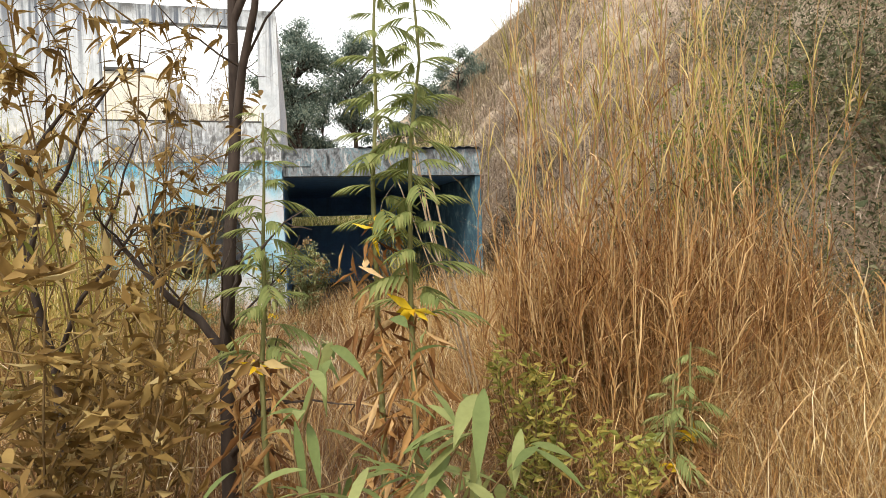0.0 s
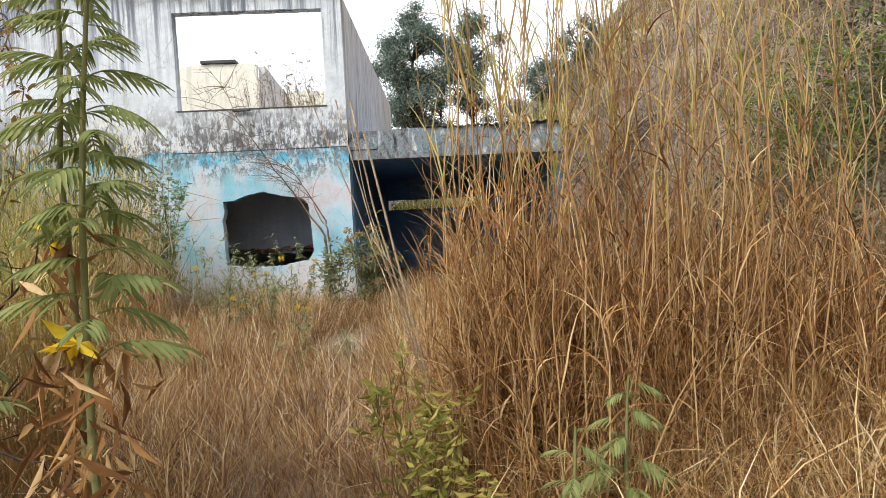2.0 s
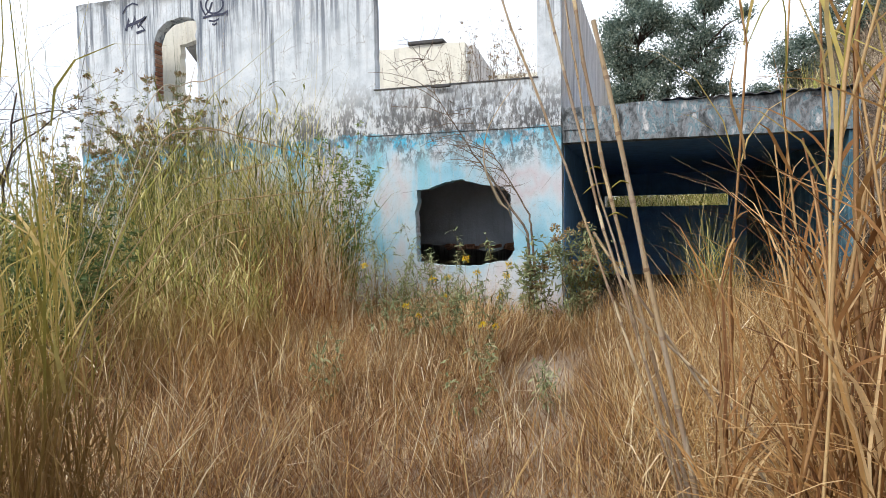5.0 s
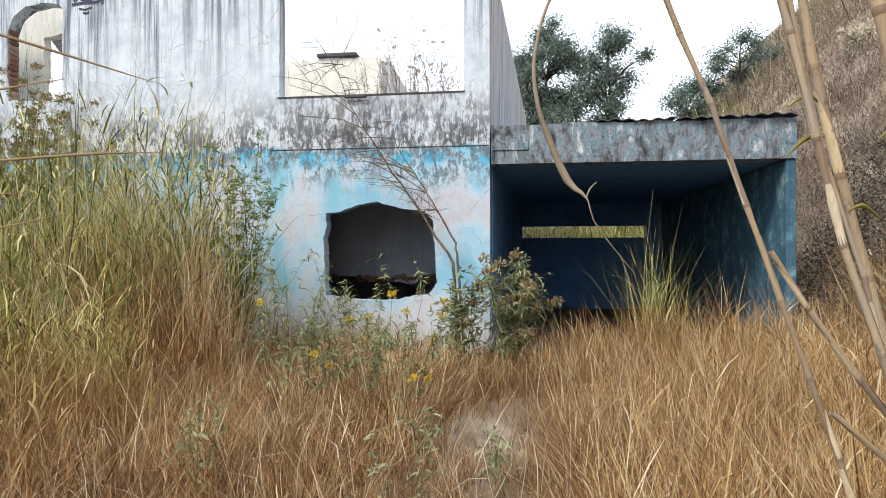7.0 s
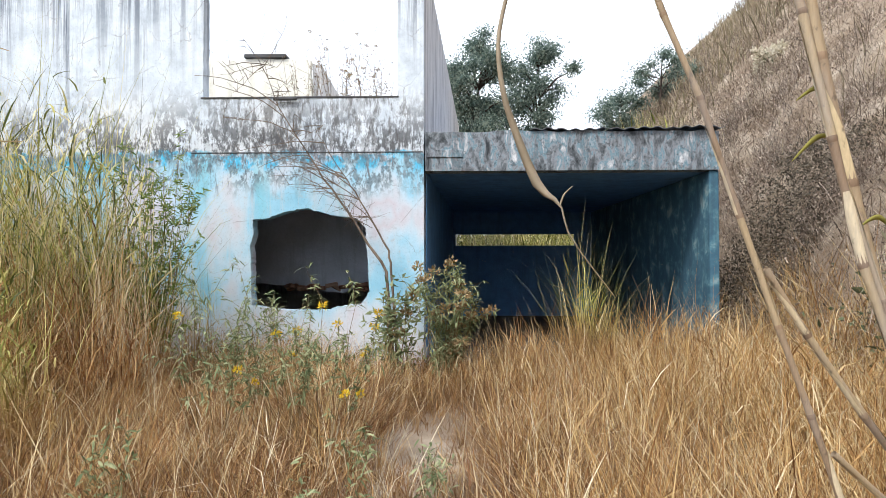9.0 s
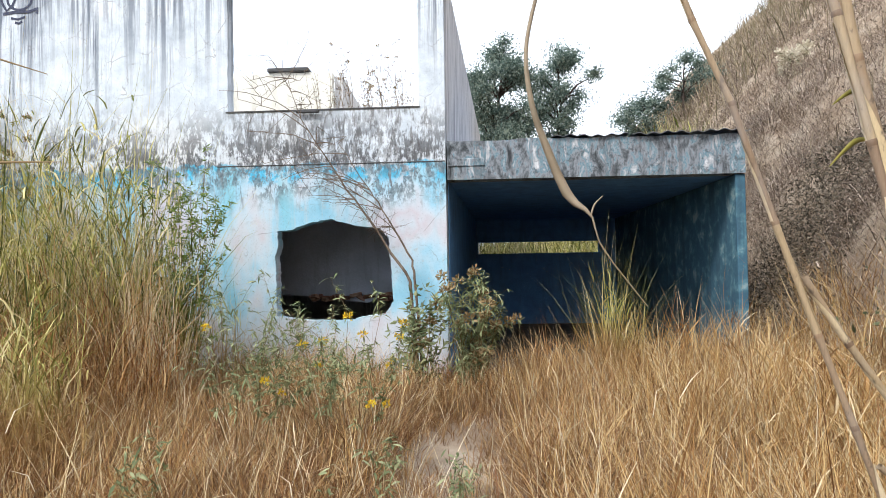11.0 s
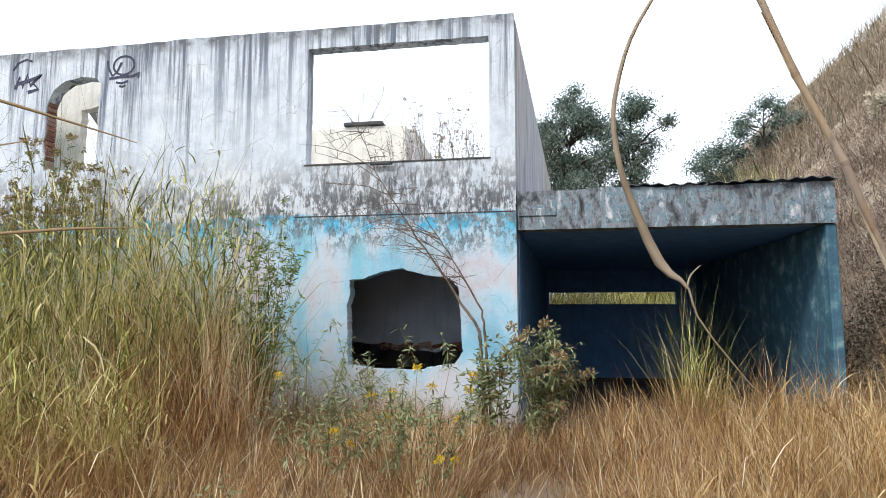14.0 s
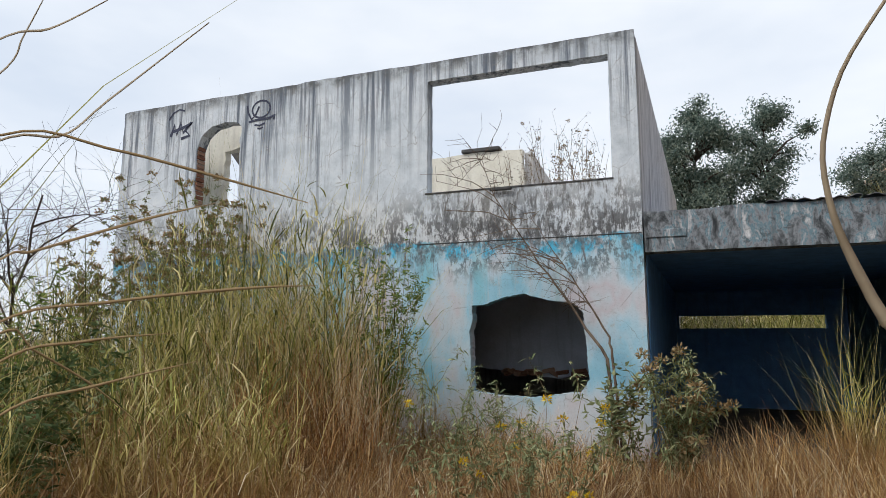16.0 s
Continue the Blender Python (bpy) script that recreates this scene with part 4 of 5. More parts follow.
def bank_cover():
    """What grows on the earth bank: dead vines and grass, grey-green scrub towards the start of the path."""
    rs = np.random.RandomState(41)
    n = 150000
    y = np.concatenate((rs.uniform(-13, 9, 85000), rs.uniform(9, 42, n - 85000)))
    d = np.concatenate((rs.gamma(1.7, 1.5, 85000), rs.gamma(2.2, 3.2, n - 85000)))
    x = 3.95 + np.clip(-6.5 - y, 0, 6) * 0.12 + d
    k = ~((x < 3.85) & (y > -0.2) & (y < 7.3))
    x, y = x[k], y[k]
    near = (y < -3.4 + 1.2 * np.sin(x * 2)) & (x > 3.9)
    g = Geo()
    p = np.stack((x, y, ground_z(x, y)), -1)
    b = ~near | (rs.rand(len(x)) < 0.65)
    m = int(b.sum())
    sc = 1 + np.clip(y[b], 0, 40) * 0.07
    add_blades(g, p[b] + rs.uniform(0, 0.25, (m, 1)) * np.array((-0.6, 0, 0.8)) * np.where(near[b], 2.6, 1.0)[:, None], rs.uniform(0.1, 0.5, m) * sc ** 0.6, rs.uniform(0.004, 0.012, m) * sc, rs.normal(math.pi, 1.7, m), rs.uniform(0.0, 1.3, m), rs.uniform(0, 1.8, m), 2, rs)
    q = p[b][rs.rand(m) < 0.55]
    L = rs.uniform(0.02, 0.06, len(q)) * (1 + np.clip(q[:, 1], 0, 40) * 0.06)
    add_leaves(g, q + rs.uniform(0, 0.35, (len(q), 1)) * np.array((-0.6, 0, 0.8)), rs.normal(size=q.shape) + np.array((-0.3, -0.2, -0.6)), L, L * rs.uniform(0.2, 0.5, len(q)), rs)
    tagged(g.build("dead_vines", M_VINE), "tangle of dead grey-brown vines hanging over the bank", "vines", kind="stuff")
    g = Geo()
    m = 9000
    yy, zz = rs.uniform(-0.6, 1.6, m), rs.uniform(0.2, 3.0, m)
    q = np.stack((3.9 + zz * 0.5 + rs.normal(0, 0.12, m), yy, zz), -1)
    L = rs.uniform(0.03, 0.08, m)
    add_leaves(g, q, rs.normal(size=q.shape) + np.array((-0.4, -0.4, -0.3)), L, L * 0.35, rs)
    tagged(g.build("creeper", M_SHADEDVINE), "withered brown creeper beside the carport wall, its shade painted into the colour", "creeper", kind="stuff")
    g = Geo()
    q = p[near]
    for i in range(4):
        off = rs.normal(0, (0.22, 0.3, 0.35), q.shape) + np.array((-0.15, 0, 0.25))
        s = rs.gamma(2.2, 0.014, len(q)) + 0.014
        add_leaves(g, q + off, rs.normal(size=q.shape) + np.array((-0.3, 0, -0.2)), s, s * rs.uniform(0.2, 0.6, len(q)), rs)
    tagged(g.build("bank_scrub", M_GREY_LEAF), "grey-green scrub and creepers on the bank", "shrub", kind="stuff")
    g = Geo()
    y = rs.uniform(0, 16, 1500)
    x = 5.2 + rs.gamma(2.0, 1.6, 1500)
    k = rs.rand(1500) < patchy(x, y, 0.8, 3) ** 2 * 1.6
    q = np.stack((x[k], y[k], ground_z(x[k], y[k])), -1)
    add_blades(g, q, rs.uniform(0.4, 1.1, len(q)), rs.uniform(0.008, 0.02, len(q)), rs.uniform(0, 6.28, len(q)), rs.uniform(0, 0.3, len(q)), rs.uniform(0, 0.5, len(q)), 4, rs)
    tagged(g.build("bank_grass", M_HILL), "patches of dull olive grass on the bank", "grass", kind="stuff")
    g = Geo()
    y = rs.uniform(14, 44, 9000)
    x = 4.5 + rs.uniform(0, 20, 9000)
    q = np.stack((x, y, ground_z(x, y)), -1)
    m = len(q)
    add_blades(g, q, rs.uniform(0.5, 1.7, m), rs.uniform(0.02, 0.05, m), rs.uniform(0, 6.28, m), rs.uniform(0, 0.4, m), rs.uniform(0, 0.6, m), 4, rs)
    tagged(g.build("hill_grass", M_HILL), "dull olive-brown grass on the far hillside", "grass", kind="stuff")


bank_cover()


# ---- trees ----
def tree(name, at, h, spread, seed, leaves, leaf, label, mat=None, bark=None, lean=(0, 0), clear=0.35, clumps=26, flat=0.75):
    rs = np.random.RandomState(seed)
    e = thing(name, at, label, "tree")
    trunk, crown = Geo(), Geo()
    tip = np.array((lean[0], lean[1], h * 0.9))
    t = bend((0, 0, -0.4), tip, 10, rs, 0.12)
    add_tube(trunk, t, np.linspace(h * 0.016 + 0.03, 0.02, 10), 7)
    ends = []
    for i in range(clumps):
        f = rs.uniform(clear, 1.0)
        o = t[min(9, int(f * 9))]
        a = rs.uniform(0, 6.28)
        r = spread * math.sin(math.pi * min(0.97, max(0.12, (f - clear) / (1 - clear) * 0.85 + 0.12))) * rs.uniform(0.35, 1.0)
        q = o + np.array((r * math.cos(a), r * math.sin(a), rs.uniform(0.05, 0.28) * h * (1.1 - f) + 0.3))
        b = bend(o, q, 5, rs, 0.15, 0.05)
        add_tube(trunk, b, np.linspace(h * 0.005 + 0.012, 0.008, 5), 4)
        ends += [b[-1], b[-2] * 0.4 + b[-1] * 0.6]
    ends.append(t[-1])
    ends = np.array(ends)
    per = leaves // len(ends)
    for c in ends:
        size = spread * rs.uniform(0.17, 0.4)
        v = rs.normal(size=(per, 3))
        v /= np.linalg.norm(v, axis=1, keepdims=True)
        v *= (rs.rand(per, 1) ** 0.8) * size * rs.uniform(0.8, 1.6, (per, 1)) * np.array((1, 1, flat))
        add_leaves(crown, c + v, rs.normal(size=(per, 3)) + np.array((0, 0, -0.5)), rs.uniform(0.7, 1.3, per) * leaf, rs.uniform(0.3, 0.55, per) * leaf, rs)
    trunk.build("trunk", bark or M_DARKBARK, e, smooth=True)
    crown.build("crown", mat or M_TREE, e)
    return e


tree("tree", (1.75, 24, 0), 14.4, 2.5, 51, 26000, 0.17, "tall dark-leaved eucalyptus tree behind the house", clear=0.5, clumps=46)
tree("tree", (4.6, 25, 0), 14.2, 2.2, 52, 14000, 0.16, "slender airy eucalyptus tree behind the house", clear=0.55, clumps=32)
tree("tree", (0.9, 26, 0), 10.5, 2.0, 53, 9000, 0.17, "low dark tree behind the house wall", clear=0.3, clumps=18)
tree("tree", (3.4, 27, 0), 10.5, 2.2, 54, 11000, 0.17, "dark tree behind the carport", clear=0.35, clumps=18)
tree("tree", (9.9, 28, 6.8), 4.2, 2.6, 55, 6000, 0.16, "spreading grey-green tree on the hillside", clear=0.45, clumps=22)
tree("tree", (8.0, 29, 4.6), 4.0, 2.2, 56, 5500, 0.16, "small grey-green tree on the hillside", clear=0.45, clumps=18)
tree("tree", (11.6, 26, 8.6), 4.2, 2.2, 57, 4500, 0.16, "grey-green tree on the hilltop", clear=0.4, clumps=20)


def bare_tree(name, at, h, spread, seed, label, forks=5, bark=None, r0=0.03, lean=(0, 0), twigs=3):
    """A leafless shrub or small tree: trunk, limbs that fork twice, twigs."""
    rs = np.random.RandomState(seed)
    e = thing(name, at, label, "shrub")
    g, tw = Geo(), Geo()
    t = bend((0, 0, -0.1), (lean[0], lean[1], h), 9, rs, 0.1)
    add_tube(g, t, np.linspace(r0, r0 * 0.35, 9), 6)
    for i in range(forks):
        f = rs.uniform(0.25, 0.95)
        o = t[int(f * 8)]
        a = rs.uniform(0, 6.28)
        q = o + np.array((math.cos(a) * spread, math.sin(a) * spread, h * rs.uniform(0.12, 0.4))) * rs.uniform(0.5, 1.0)
        b = bend(o, q, 6, rs, 0.15, 0.06)
        add_tube(g, b, np.linspace(r0 * 0.5, r0 * 0.16, 6), 5)
        for j in range(twigs * 2):
            o2 = b[rs.randint(1, 6)]
            q2 = o2 + rs.normal(0, spread * 0.32, 3) + np.array((0, 0, spread * 0.22)) + (q - o) * 0.25
            c = bend(o2, q2, 5, rs, 0.2)
            add_tube(tw, c, np.linspace(r0 * 0.16, r0 * 0.06, 5), 3)
            for l in range(twigs):
                o3 = c[rs.randint(1, 5)]
                add_tube(tw, bend(o3, o3 + rs.normal(0, spread * 0.16, 3) + np.array((0, 0, 0.04)), 4, rs, 0.2), np.linspace(r0 * 0.08, r0 * 0.04, 4), 3)
    g.build("trunk", bark or M_BARK, e, smooth=True)
    tw.build("brushwood", bark or M_BARK, e)
    return e


bare_tree("bare_shrub", (-7.6, -2.6, -0.15), 3.4, 1.5, 61, "leafless dark twiggy shrub beside the house", 11, M_DARKBARK, 0.03, (0.3, 0.3), 5)
bare_tree("bare_shrub", (-6.2, -4.2, -0.15), 2.7, 1.1, 62, "leafless dark twiggy shrub in the grass", 8, M_DARKBARK, 0.022, (-0.4, 0), 4)
bare_tree("bare_tree", (-0.42, -8.75, -0.15), 3.3, 0.55, 63, "slim dark-barked leafless tree beside the path", 5, M_DARKBARK, 0.04, (0.12, 0.05), 2)
bare_tree("bare_tree", (-1.0, -8.6, -0.15), 3.0, 0.5, 64, "thin dark leaning leafless tree", 5, M_DARKBARK, 0.024, (-0.5, 0.1), 2)


def sapling():
    """The dead sapling of two stems that leans over the broken window."""
    rs = np.random.RandomState(65)
    e = thing("dead_sapling", (-0.3, -0.62, -0.15), "leafless grey sapling leaning over the broken window", "sapling")
    lines = [[(0, 0), (-0.1, 1.34), (-0.34, 1.68), (-0.59, 2.07), (-0.87, 2.45), (-1.15, 2.88), (-1.45, 3.35), (-1.62, 3.85)],
             [(0.03, 0), (-0.05, 1.33), (-0.09, 1.58), (-0.27, 1.93), (-0.48, 2.28), (-0.66, 2.53), (-0.95, 3.0)]]
    for k, line in enumerate(lines):
        g = Geo()
        P = np.array([(x, 0.05 * k + 0.03 * i * (1 - k), z) for i, (x, z) in enumerate(line)])
        t = np.linspace(0, len(P) - 1, 22)
        p = np.stack([np.interp(t, np.arange(len(P)), P[:, i]) for i in range(3)], -1) + rs.normal(0, 0.006, (22, 3))
        add_tube(g, p, np.linspace(0.021 - 0.003 * k, 0.003, 22), 5)
        for i in range(24 if k == 0 else 12):
            f = rs.randint(8, 22)
            s = p[f]
            q = s + np.array((-rs.uniform(0.2, 1.0) if rs.rand() < 0.7 else rs.uniform(0.0, 0.3), rs.normal(0, 0.12), rs.uniform(-0.15, 0.5))) * (0.5 + 0.03 * f)
            b = bend(s, q, 7, rs, 0.12, 0.05)
            add_tube(g, b, np.linspace(0.0065, 0.0025, 7), 4)
            for j in range(4):
                o2 = b[rs.randint(2, 7)]
                add_tube(g, bend(o2, o2 + rs.normal(0, 0.15, 3) + np.array((-0.1, 0, 0.06)), 4, rs, 0.15), np.linspace(0.0035, 0.0015, 4), 3)
        g.build("stem", M_BARK, e, smooth=True)


sapling()


# ---- shrubs and weeds ----
def shrub(name, at, h, spread, stems, leaf, seed, label, mat, n_leaf=40, heads=None, head_n=0, head_r=0.05, stem_mat=None, low=0.25, narrow=0.3, r=0.006, big=False):
    rs = np.random.RandomState(seed)
    e = thing(name, at, label, "shrub")
    fol, bunch = Geo(), Geo()
    for i in range(stems):
        g = Geo()
        a, s = rs.uniform(0, 6.28), spread * math.sqrt(rs.rand())
        top = np.array((s * math.cos(a), s * math.sin(a), h * rs.uniform(0.65, 1.0)))
        p = bend((top[0] * 0.12, top[1] * 0.12, -0.05), top, 8, rs, 0.08, 0.0)
        add_tube(g, p, np.linspace(r, r * 0.35, 8), 5)
        tips = [p[-1]]
        pts = [p[int(low * 8):]]
        for j in range(5):
            o = p[rs.randint(int(low * 8), 8)]
            q = o + np.array((rs.normal(0, spread * 0.3), rs.normal(0, spread * 0.3), h * rs.uniform(0.08, 0.22)))
            b = bend(o, q, 5, rs, 0.1)
            add_tube(g, b, np.linspace(r * 0.5, r * 0.2, 5), 4)
            pts.append(b)
            tips.append(b[-1])
        g.build("stem", stem_mat or M_STEM, e, smooth=True)
        pool = np.concatenate(pts)
        at_l = pool[rs.randint(0, len(pool), n_leaf)] + rs.normal(0, 0.012, (n_leaf, 3))
        way = rs.normal(size=(n_leaf, 3)) * np.array((1, 1, 0.6)) + np.array((0, 0, 0.15))
        (add_big_leaves if big else add_leaves)(fol, at_l, way, rs.uniform(0.6, 1.2, n_leaf) * leaf, rs.uniform(0.7, 1.2, n_leaf) * leaf * narrow, rs)
        for t in tips:
            if heads and rs.rand() < head_n:
                fl = bunch if stems > 12 else Geo()
                m = 34
                v = rs.normal(size=(m, 3)) * np.array((1, 1, 0.7))
                v /= np.linalg.norm(v, axis=1, keepdims=True)
                add_leaves(fl, t + v * head_r * rs.uniform(0.1, 0.8, (m, 1)), v + np.array((0, 0, 0.4)), head_r * 0.7, head_r * 0.4, rs)
                if fl is not bunch:
                    fl.build("flower_head", heads, e)
    fol.build("foliage", mat, e)
    if bunch.n:
        tagged(bunch.build("seed_fluff", heads, e), kind="stuff")
    return e


shrub("flowering_bush", (0.28, -1.0, -0.15), 1.25, 0.5, 16, 0.10, 71, "dusty green bush with brown seed heads at the carport corner", M_BUSH, 150, M_SEED, 0.28, 0.07, narrow=0.17, big=True)
shrub("flowering_bush", (-0.25, -0.9, -0.15), 1.2, 0.4, 7, 0.12, 72, "dusty green bush below the broken window", M_BUSH, 70, M_SEED, 0.3, 0.08)
for px, py, hh, sd, head, lab in [(-0.52, -3.75, 1.22, 73, 0.26, "leafy weed topped with yellow daisy flowers, brown stems"), (-1.22, -3.7, 1.25, 74, 0.06, "branching grey-green weed with a few yellow flowers"), (-0.85, -3.3, 1.1, 75, 0.04, "sparse grey-green leafy weed in the dry grass")]:
    shrub("yellow_flower_weed", (px, py, -0.15), hh, 0.42, 8, 0.065, sd, lab, M_BUSH, 110, M_YELLOW, head, 0.03, M_STEM, 0.58, 0.2, 0.004, True)
for px, py, hh, sd, lab in [(-0.15, -5.0, 0.62, 114, "small green weed in the dry grass"), (-1.3, -4.9, 0.7, 115, "spindly green weed in the dry grass"), (0.35, -4.4, 0.42, 116, "low green weed beside the bare path")]:
    shrub("green_weed", (px, py, -0.15), hh, 0.2, 4, 0.06, sd, lab, M_BUSH, 40, None, 0, 0.03, M_STEM, 0.4, 0.25, 0.003, True)
shrub("brown_bush", (-5.9, -0.9, -0.15), 3.3, 0.85, 46, 0.055, 76, "tall bush with russet seed heads before the facade", M_BUSH, 250, M_SEED, 0.9, 0.055, low=0.4, narrow=0.4)
shrub("brown_bush", (-7.2, -1.1, -0.15), 2.9, 0.8, 30, 0.055, 77, "tall dusty bush at the house's far end", M_BUSH, 230, M_SEED, 0.8, 0.055, low=0.35, narrow=0.4)
shrub("green_bush", (-2.85, -1.5, -0.15), 2.35, 0.6, 20, 0.075, 78, "fine-leaved green bush among the tall grass", M_GREEN, 210, low=0.3, narrow=0.22)
shrub("green_bush", (-6.0, -4.0, -0.15), 1.9, 1.1, 18, 0.10, 79, "dense green bush in the tall grass", M_GREEN, 110, narrow=0.25)
shrub("green_bush", (-4.3, -4.9, -0.15), 1.4, 0.8, 14, 0.10, 80, "low green bush in the tall grass", M_BUSH, 110, narrow=0.25)
shrub("green_bush", (-3.95, -5.0, -0.15), 1.55, 0.8, 20, 0.09, 112, "dark green leafy bush at the grass clump's edge", M_DARKGREEN, 170, narrow=0.28)
shrub("green_bush", (-5.4, -5.4, -0.15), 1.7, 1.0, 20, 0.09, 113, "dense dark green bush in the grass", M_DARKGREEN, 170, narrow=0.28)
shrub("green_bush", (-8.3, -4.5, -0.15), 2.0, 1.2, 16, 0.12, 81, "dark green bush beyond the grass", M_GREEN, 120)
shrub("low_bush", (1.02, -8.42, -0.15), 0.95, 0.28, 12, 0.075, 82, "low yellowing leafy bush at the reeds' edge", M_YGREEN, 85, low=0.1, narrow=0.3)
shrub("low_bush", (1.22, -8.95, -0.15), 0.6, 0.22, 9, 0.07, 83, "small yellowing bush beside the path", M_YGREEN, 75, low=0.1)
shrub("lance_leaf_weed", (0.0, -10.0, -0.15), 1.2, 0.36, 8, 0.15, 84, "weed with long lance-shaped green leaves", M_FEATHER, 36, low=0.35, narrow=0.17, big=True)
shrub("lance_leaf_weed", (-0.95, -10.25, -0.15), 1.25, 0.5, 12, 0.10, 85, "brownish leafy weed at the path's start", M_WITHER, 120, low=0.2, narrow=0.22, big=True)
shrub("brown_weed", (-0.9, -9.7, -0.15), 1.5, 0.6, 14, 0.08, 86, "withering russet weed beside the path", M_WITHER, 150, low=0.2)
shrub("withered_shrub", (-0.8, -8.85, -0.15), 2.7, 0.7, 14, 0.08, 110, "withered shrub with brown and yellow leaves beside the path", M_WITHER, 130, low=0.3, narrow=0.24, big=True)
shrub("withered_shrub", (-1.5, -9.3, -0.15), 2.2, 0.7, 14, 0.08, 111, "withered yellowish shrub beside the path", M_YGREEN, 110, low=0.3, narrow=0.24, big=True)
shrub("bank_bush", (4.9, -5.4, 1.3), 1.5, 0.9, 16, 0.10, 87, "green bush hanging on the bank", M_GREEN, 90)
shrub("bank_bush", (5.4, -7.2, 1.6), 1.6, 1.0, 16, 0.10, 88, "grey-green bush on the bank", M_GREY_LEAF, 110)
shrub("white_flower_weed", (8.85, 9.1, float(ground_z(8.85, 9.1))), 1.0, 0.35, 7, 0.12, 89, "bush with cream flower heads on the bank", M_GREY_LEAF, 30, M_WHITEFL, 0.6, 0.15)
for i, (px, py, hh) in enumerate([(-1.75, 1.2, 1.6), (-1.3, 1.0, 1.95), (-0.8, 1.1, 1.8), (-1.0, 1.8, 1.5), (-0.55, 0.8, 1.5), (-1.1, 0.7, 1.3)]):
    shrub("upper_floor_weed", (px, py, 2.7), hh, 0.45, 11, 0.05, 90 + i, "dry brown weed growing on the upper floor", M_VINE, 22, M_SEED, 0.12, 0.03, low=0.3, narrow=0.3, r=0.005)


def feather_leaf():
    """An arching compound leaf of lance-shaped leaflets, one metre long before scaling."""
    g = Geo()
    s = np.linspace(0, 1, 8)
    arc = lambda f: np.array((f * 0.95, 0.0, 0.42 * f - 0.62 * f ** 2.0))
    add_tube(g, np.array([arc(f) for f in s]), np.linspace(0.014, 0.005, 8), 4)
    for f in np.linspace(0.3, 1.0, 7):
        for sgn in (-1, 1) if f < 1 else (0,):
            L = 0.5 * (1.05 - 0.75 * abs(f - 0.55))
            out = np.array((0.78, sgn * 0.62, 0.0))
            u = np.linspace(0, 1, 6)[:, None]
            mid = arc(f) + out * L * u + np.array((0, 0, -1.0)) * L * (0.15 * u + 0.6 * u ** 2)
            side = np.cross(out, np.array((0, 0, 1.0)))
            w = 0.042 * np.array((0.25, 0.8, 1.0, 0.85, 0.5, 0.04))[:, None]
            V = np.stack((mid - side * w, mid + np.array((0, 0, -0.02)), mid + side * w), 1).reshape(-1, 3)
            q = [(3 * i + c, 3 * i + c + 1, 3 * i + c + 4, 3 * i + c + 3) for i in range(5) for c in (0, 1)]
            g.add(V, np.array(q))
    return g.mesh("leaf", M_FEATHER, True)


def feather_plant(at, h, seed, label, n=38, low=0.55, size=0.155):
    rs = np.random.RandomState(seed)
    e = thing("feather_leaf_plant", at, label, "plant")
    g = Geo()
    p = bend((0, 0, -0.05), (0.05, 0.03, h), 10, rs, 0.05)
    add_tube(g, p, np.linspace(0.016, 0.004, 10), 6)
    g.build("stem", M_GSTEM, e, smooth=True)
    for i in range(n):
        f = low + (1 - low) * (i / n) ** 0.9
        q = p[0] + (p[-1] - p[0]) * f
        ob = new("leaf", LEAF)
        ob.parent = e
        s = size * (1.1 - 0.55 * ((f - low) / (1 - low)) ** 1.6) * rs.uniform(0.8, 1.2)
        ob.matrix_local = Matrix.Translation(q) @ pose(0, 0, 0, 0, rs.uniform(-22, 8), i * 137.5 + rs.uniform(-20, 20)) @ Matrix.Diagonal((s, s, s, 1))
    # withered lower leaves and a yellow one
    g = Geo()
    m = 190
    at_l = np.stack((rs.normal(0, 0.06, m), rs.normal(0, 0.06, m), rs.uniform(0.2, low * h + 0.05, m)), -1)
    add_leaves(g, at_l, rs.normal(size=(m, 3)) * np.array((1, 1, 0.3)) + np.array((0, 0, -1.0)), rs.uniform(0.06, 0.17, m), rs.uniform(0.008, 0.03, m), rs)
    g.build("withered_leaves", M_REED, e, "withered brown lower leaves")
    g = Geo()
    m = 9
    add_leaves(g, np.tile(np.array((0.0, -0.03, low * h + 0.02)), (m, 1)), rs.normal(size=(m, 3)) * np.array((1, 1, 0.3)), rs.uniform(0.06, 0.11, m), rs.uniform(0.02, 0.035, m), rs)
    g.build("yellow_leaves", M_YELLOW, e, "bright yellow dying leaves")
    return e


LEAF = feather_leaf()
feather_plant((0.22, -9.32, -0.15), 2.45, 96, "tall feathery green plant with drooping leaves and withered base", 44, 0.52, 0.165)
feather_plant((0.12, -9.2, -0.15), 2.6, 100, "second feathery green stem beside the first", 30, 0.6, 0.15)
feather_plant((-0.3, -9.15, -0.15), 2.0, 97, "feathery green plant beside the path", 34)
feather_plant((1.75, -8.75, -0.15), 0.95, 98, "small feathery green plant among the reeds", 14, 0.5, 0.17)
feather_plant((1.5, -8.95, -0.15), 0.85, 99, "small feathery green plant at the reeds' foot", 12, 0.5, 0.15)


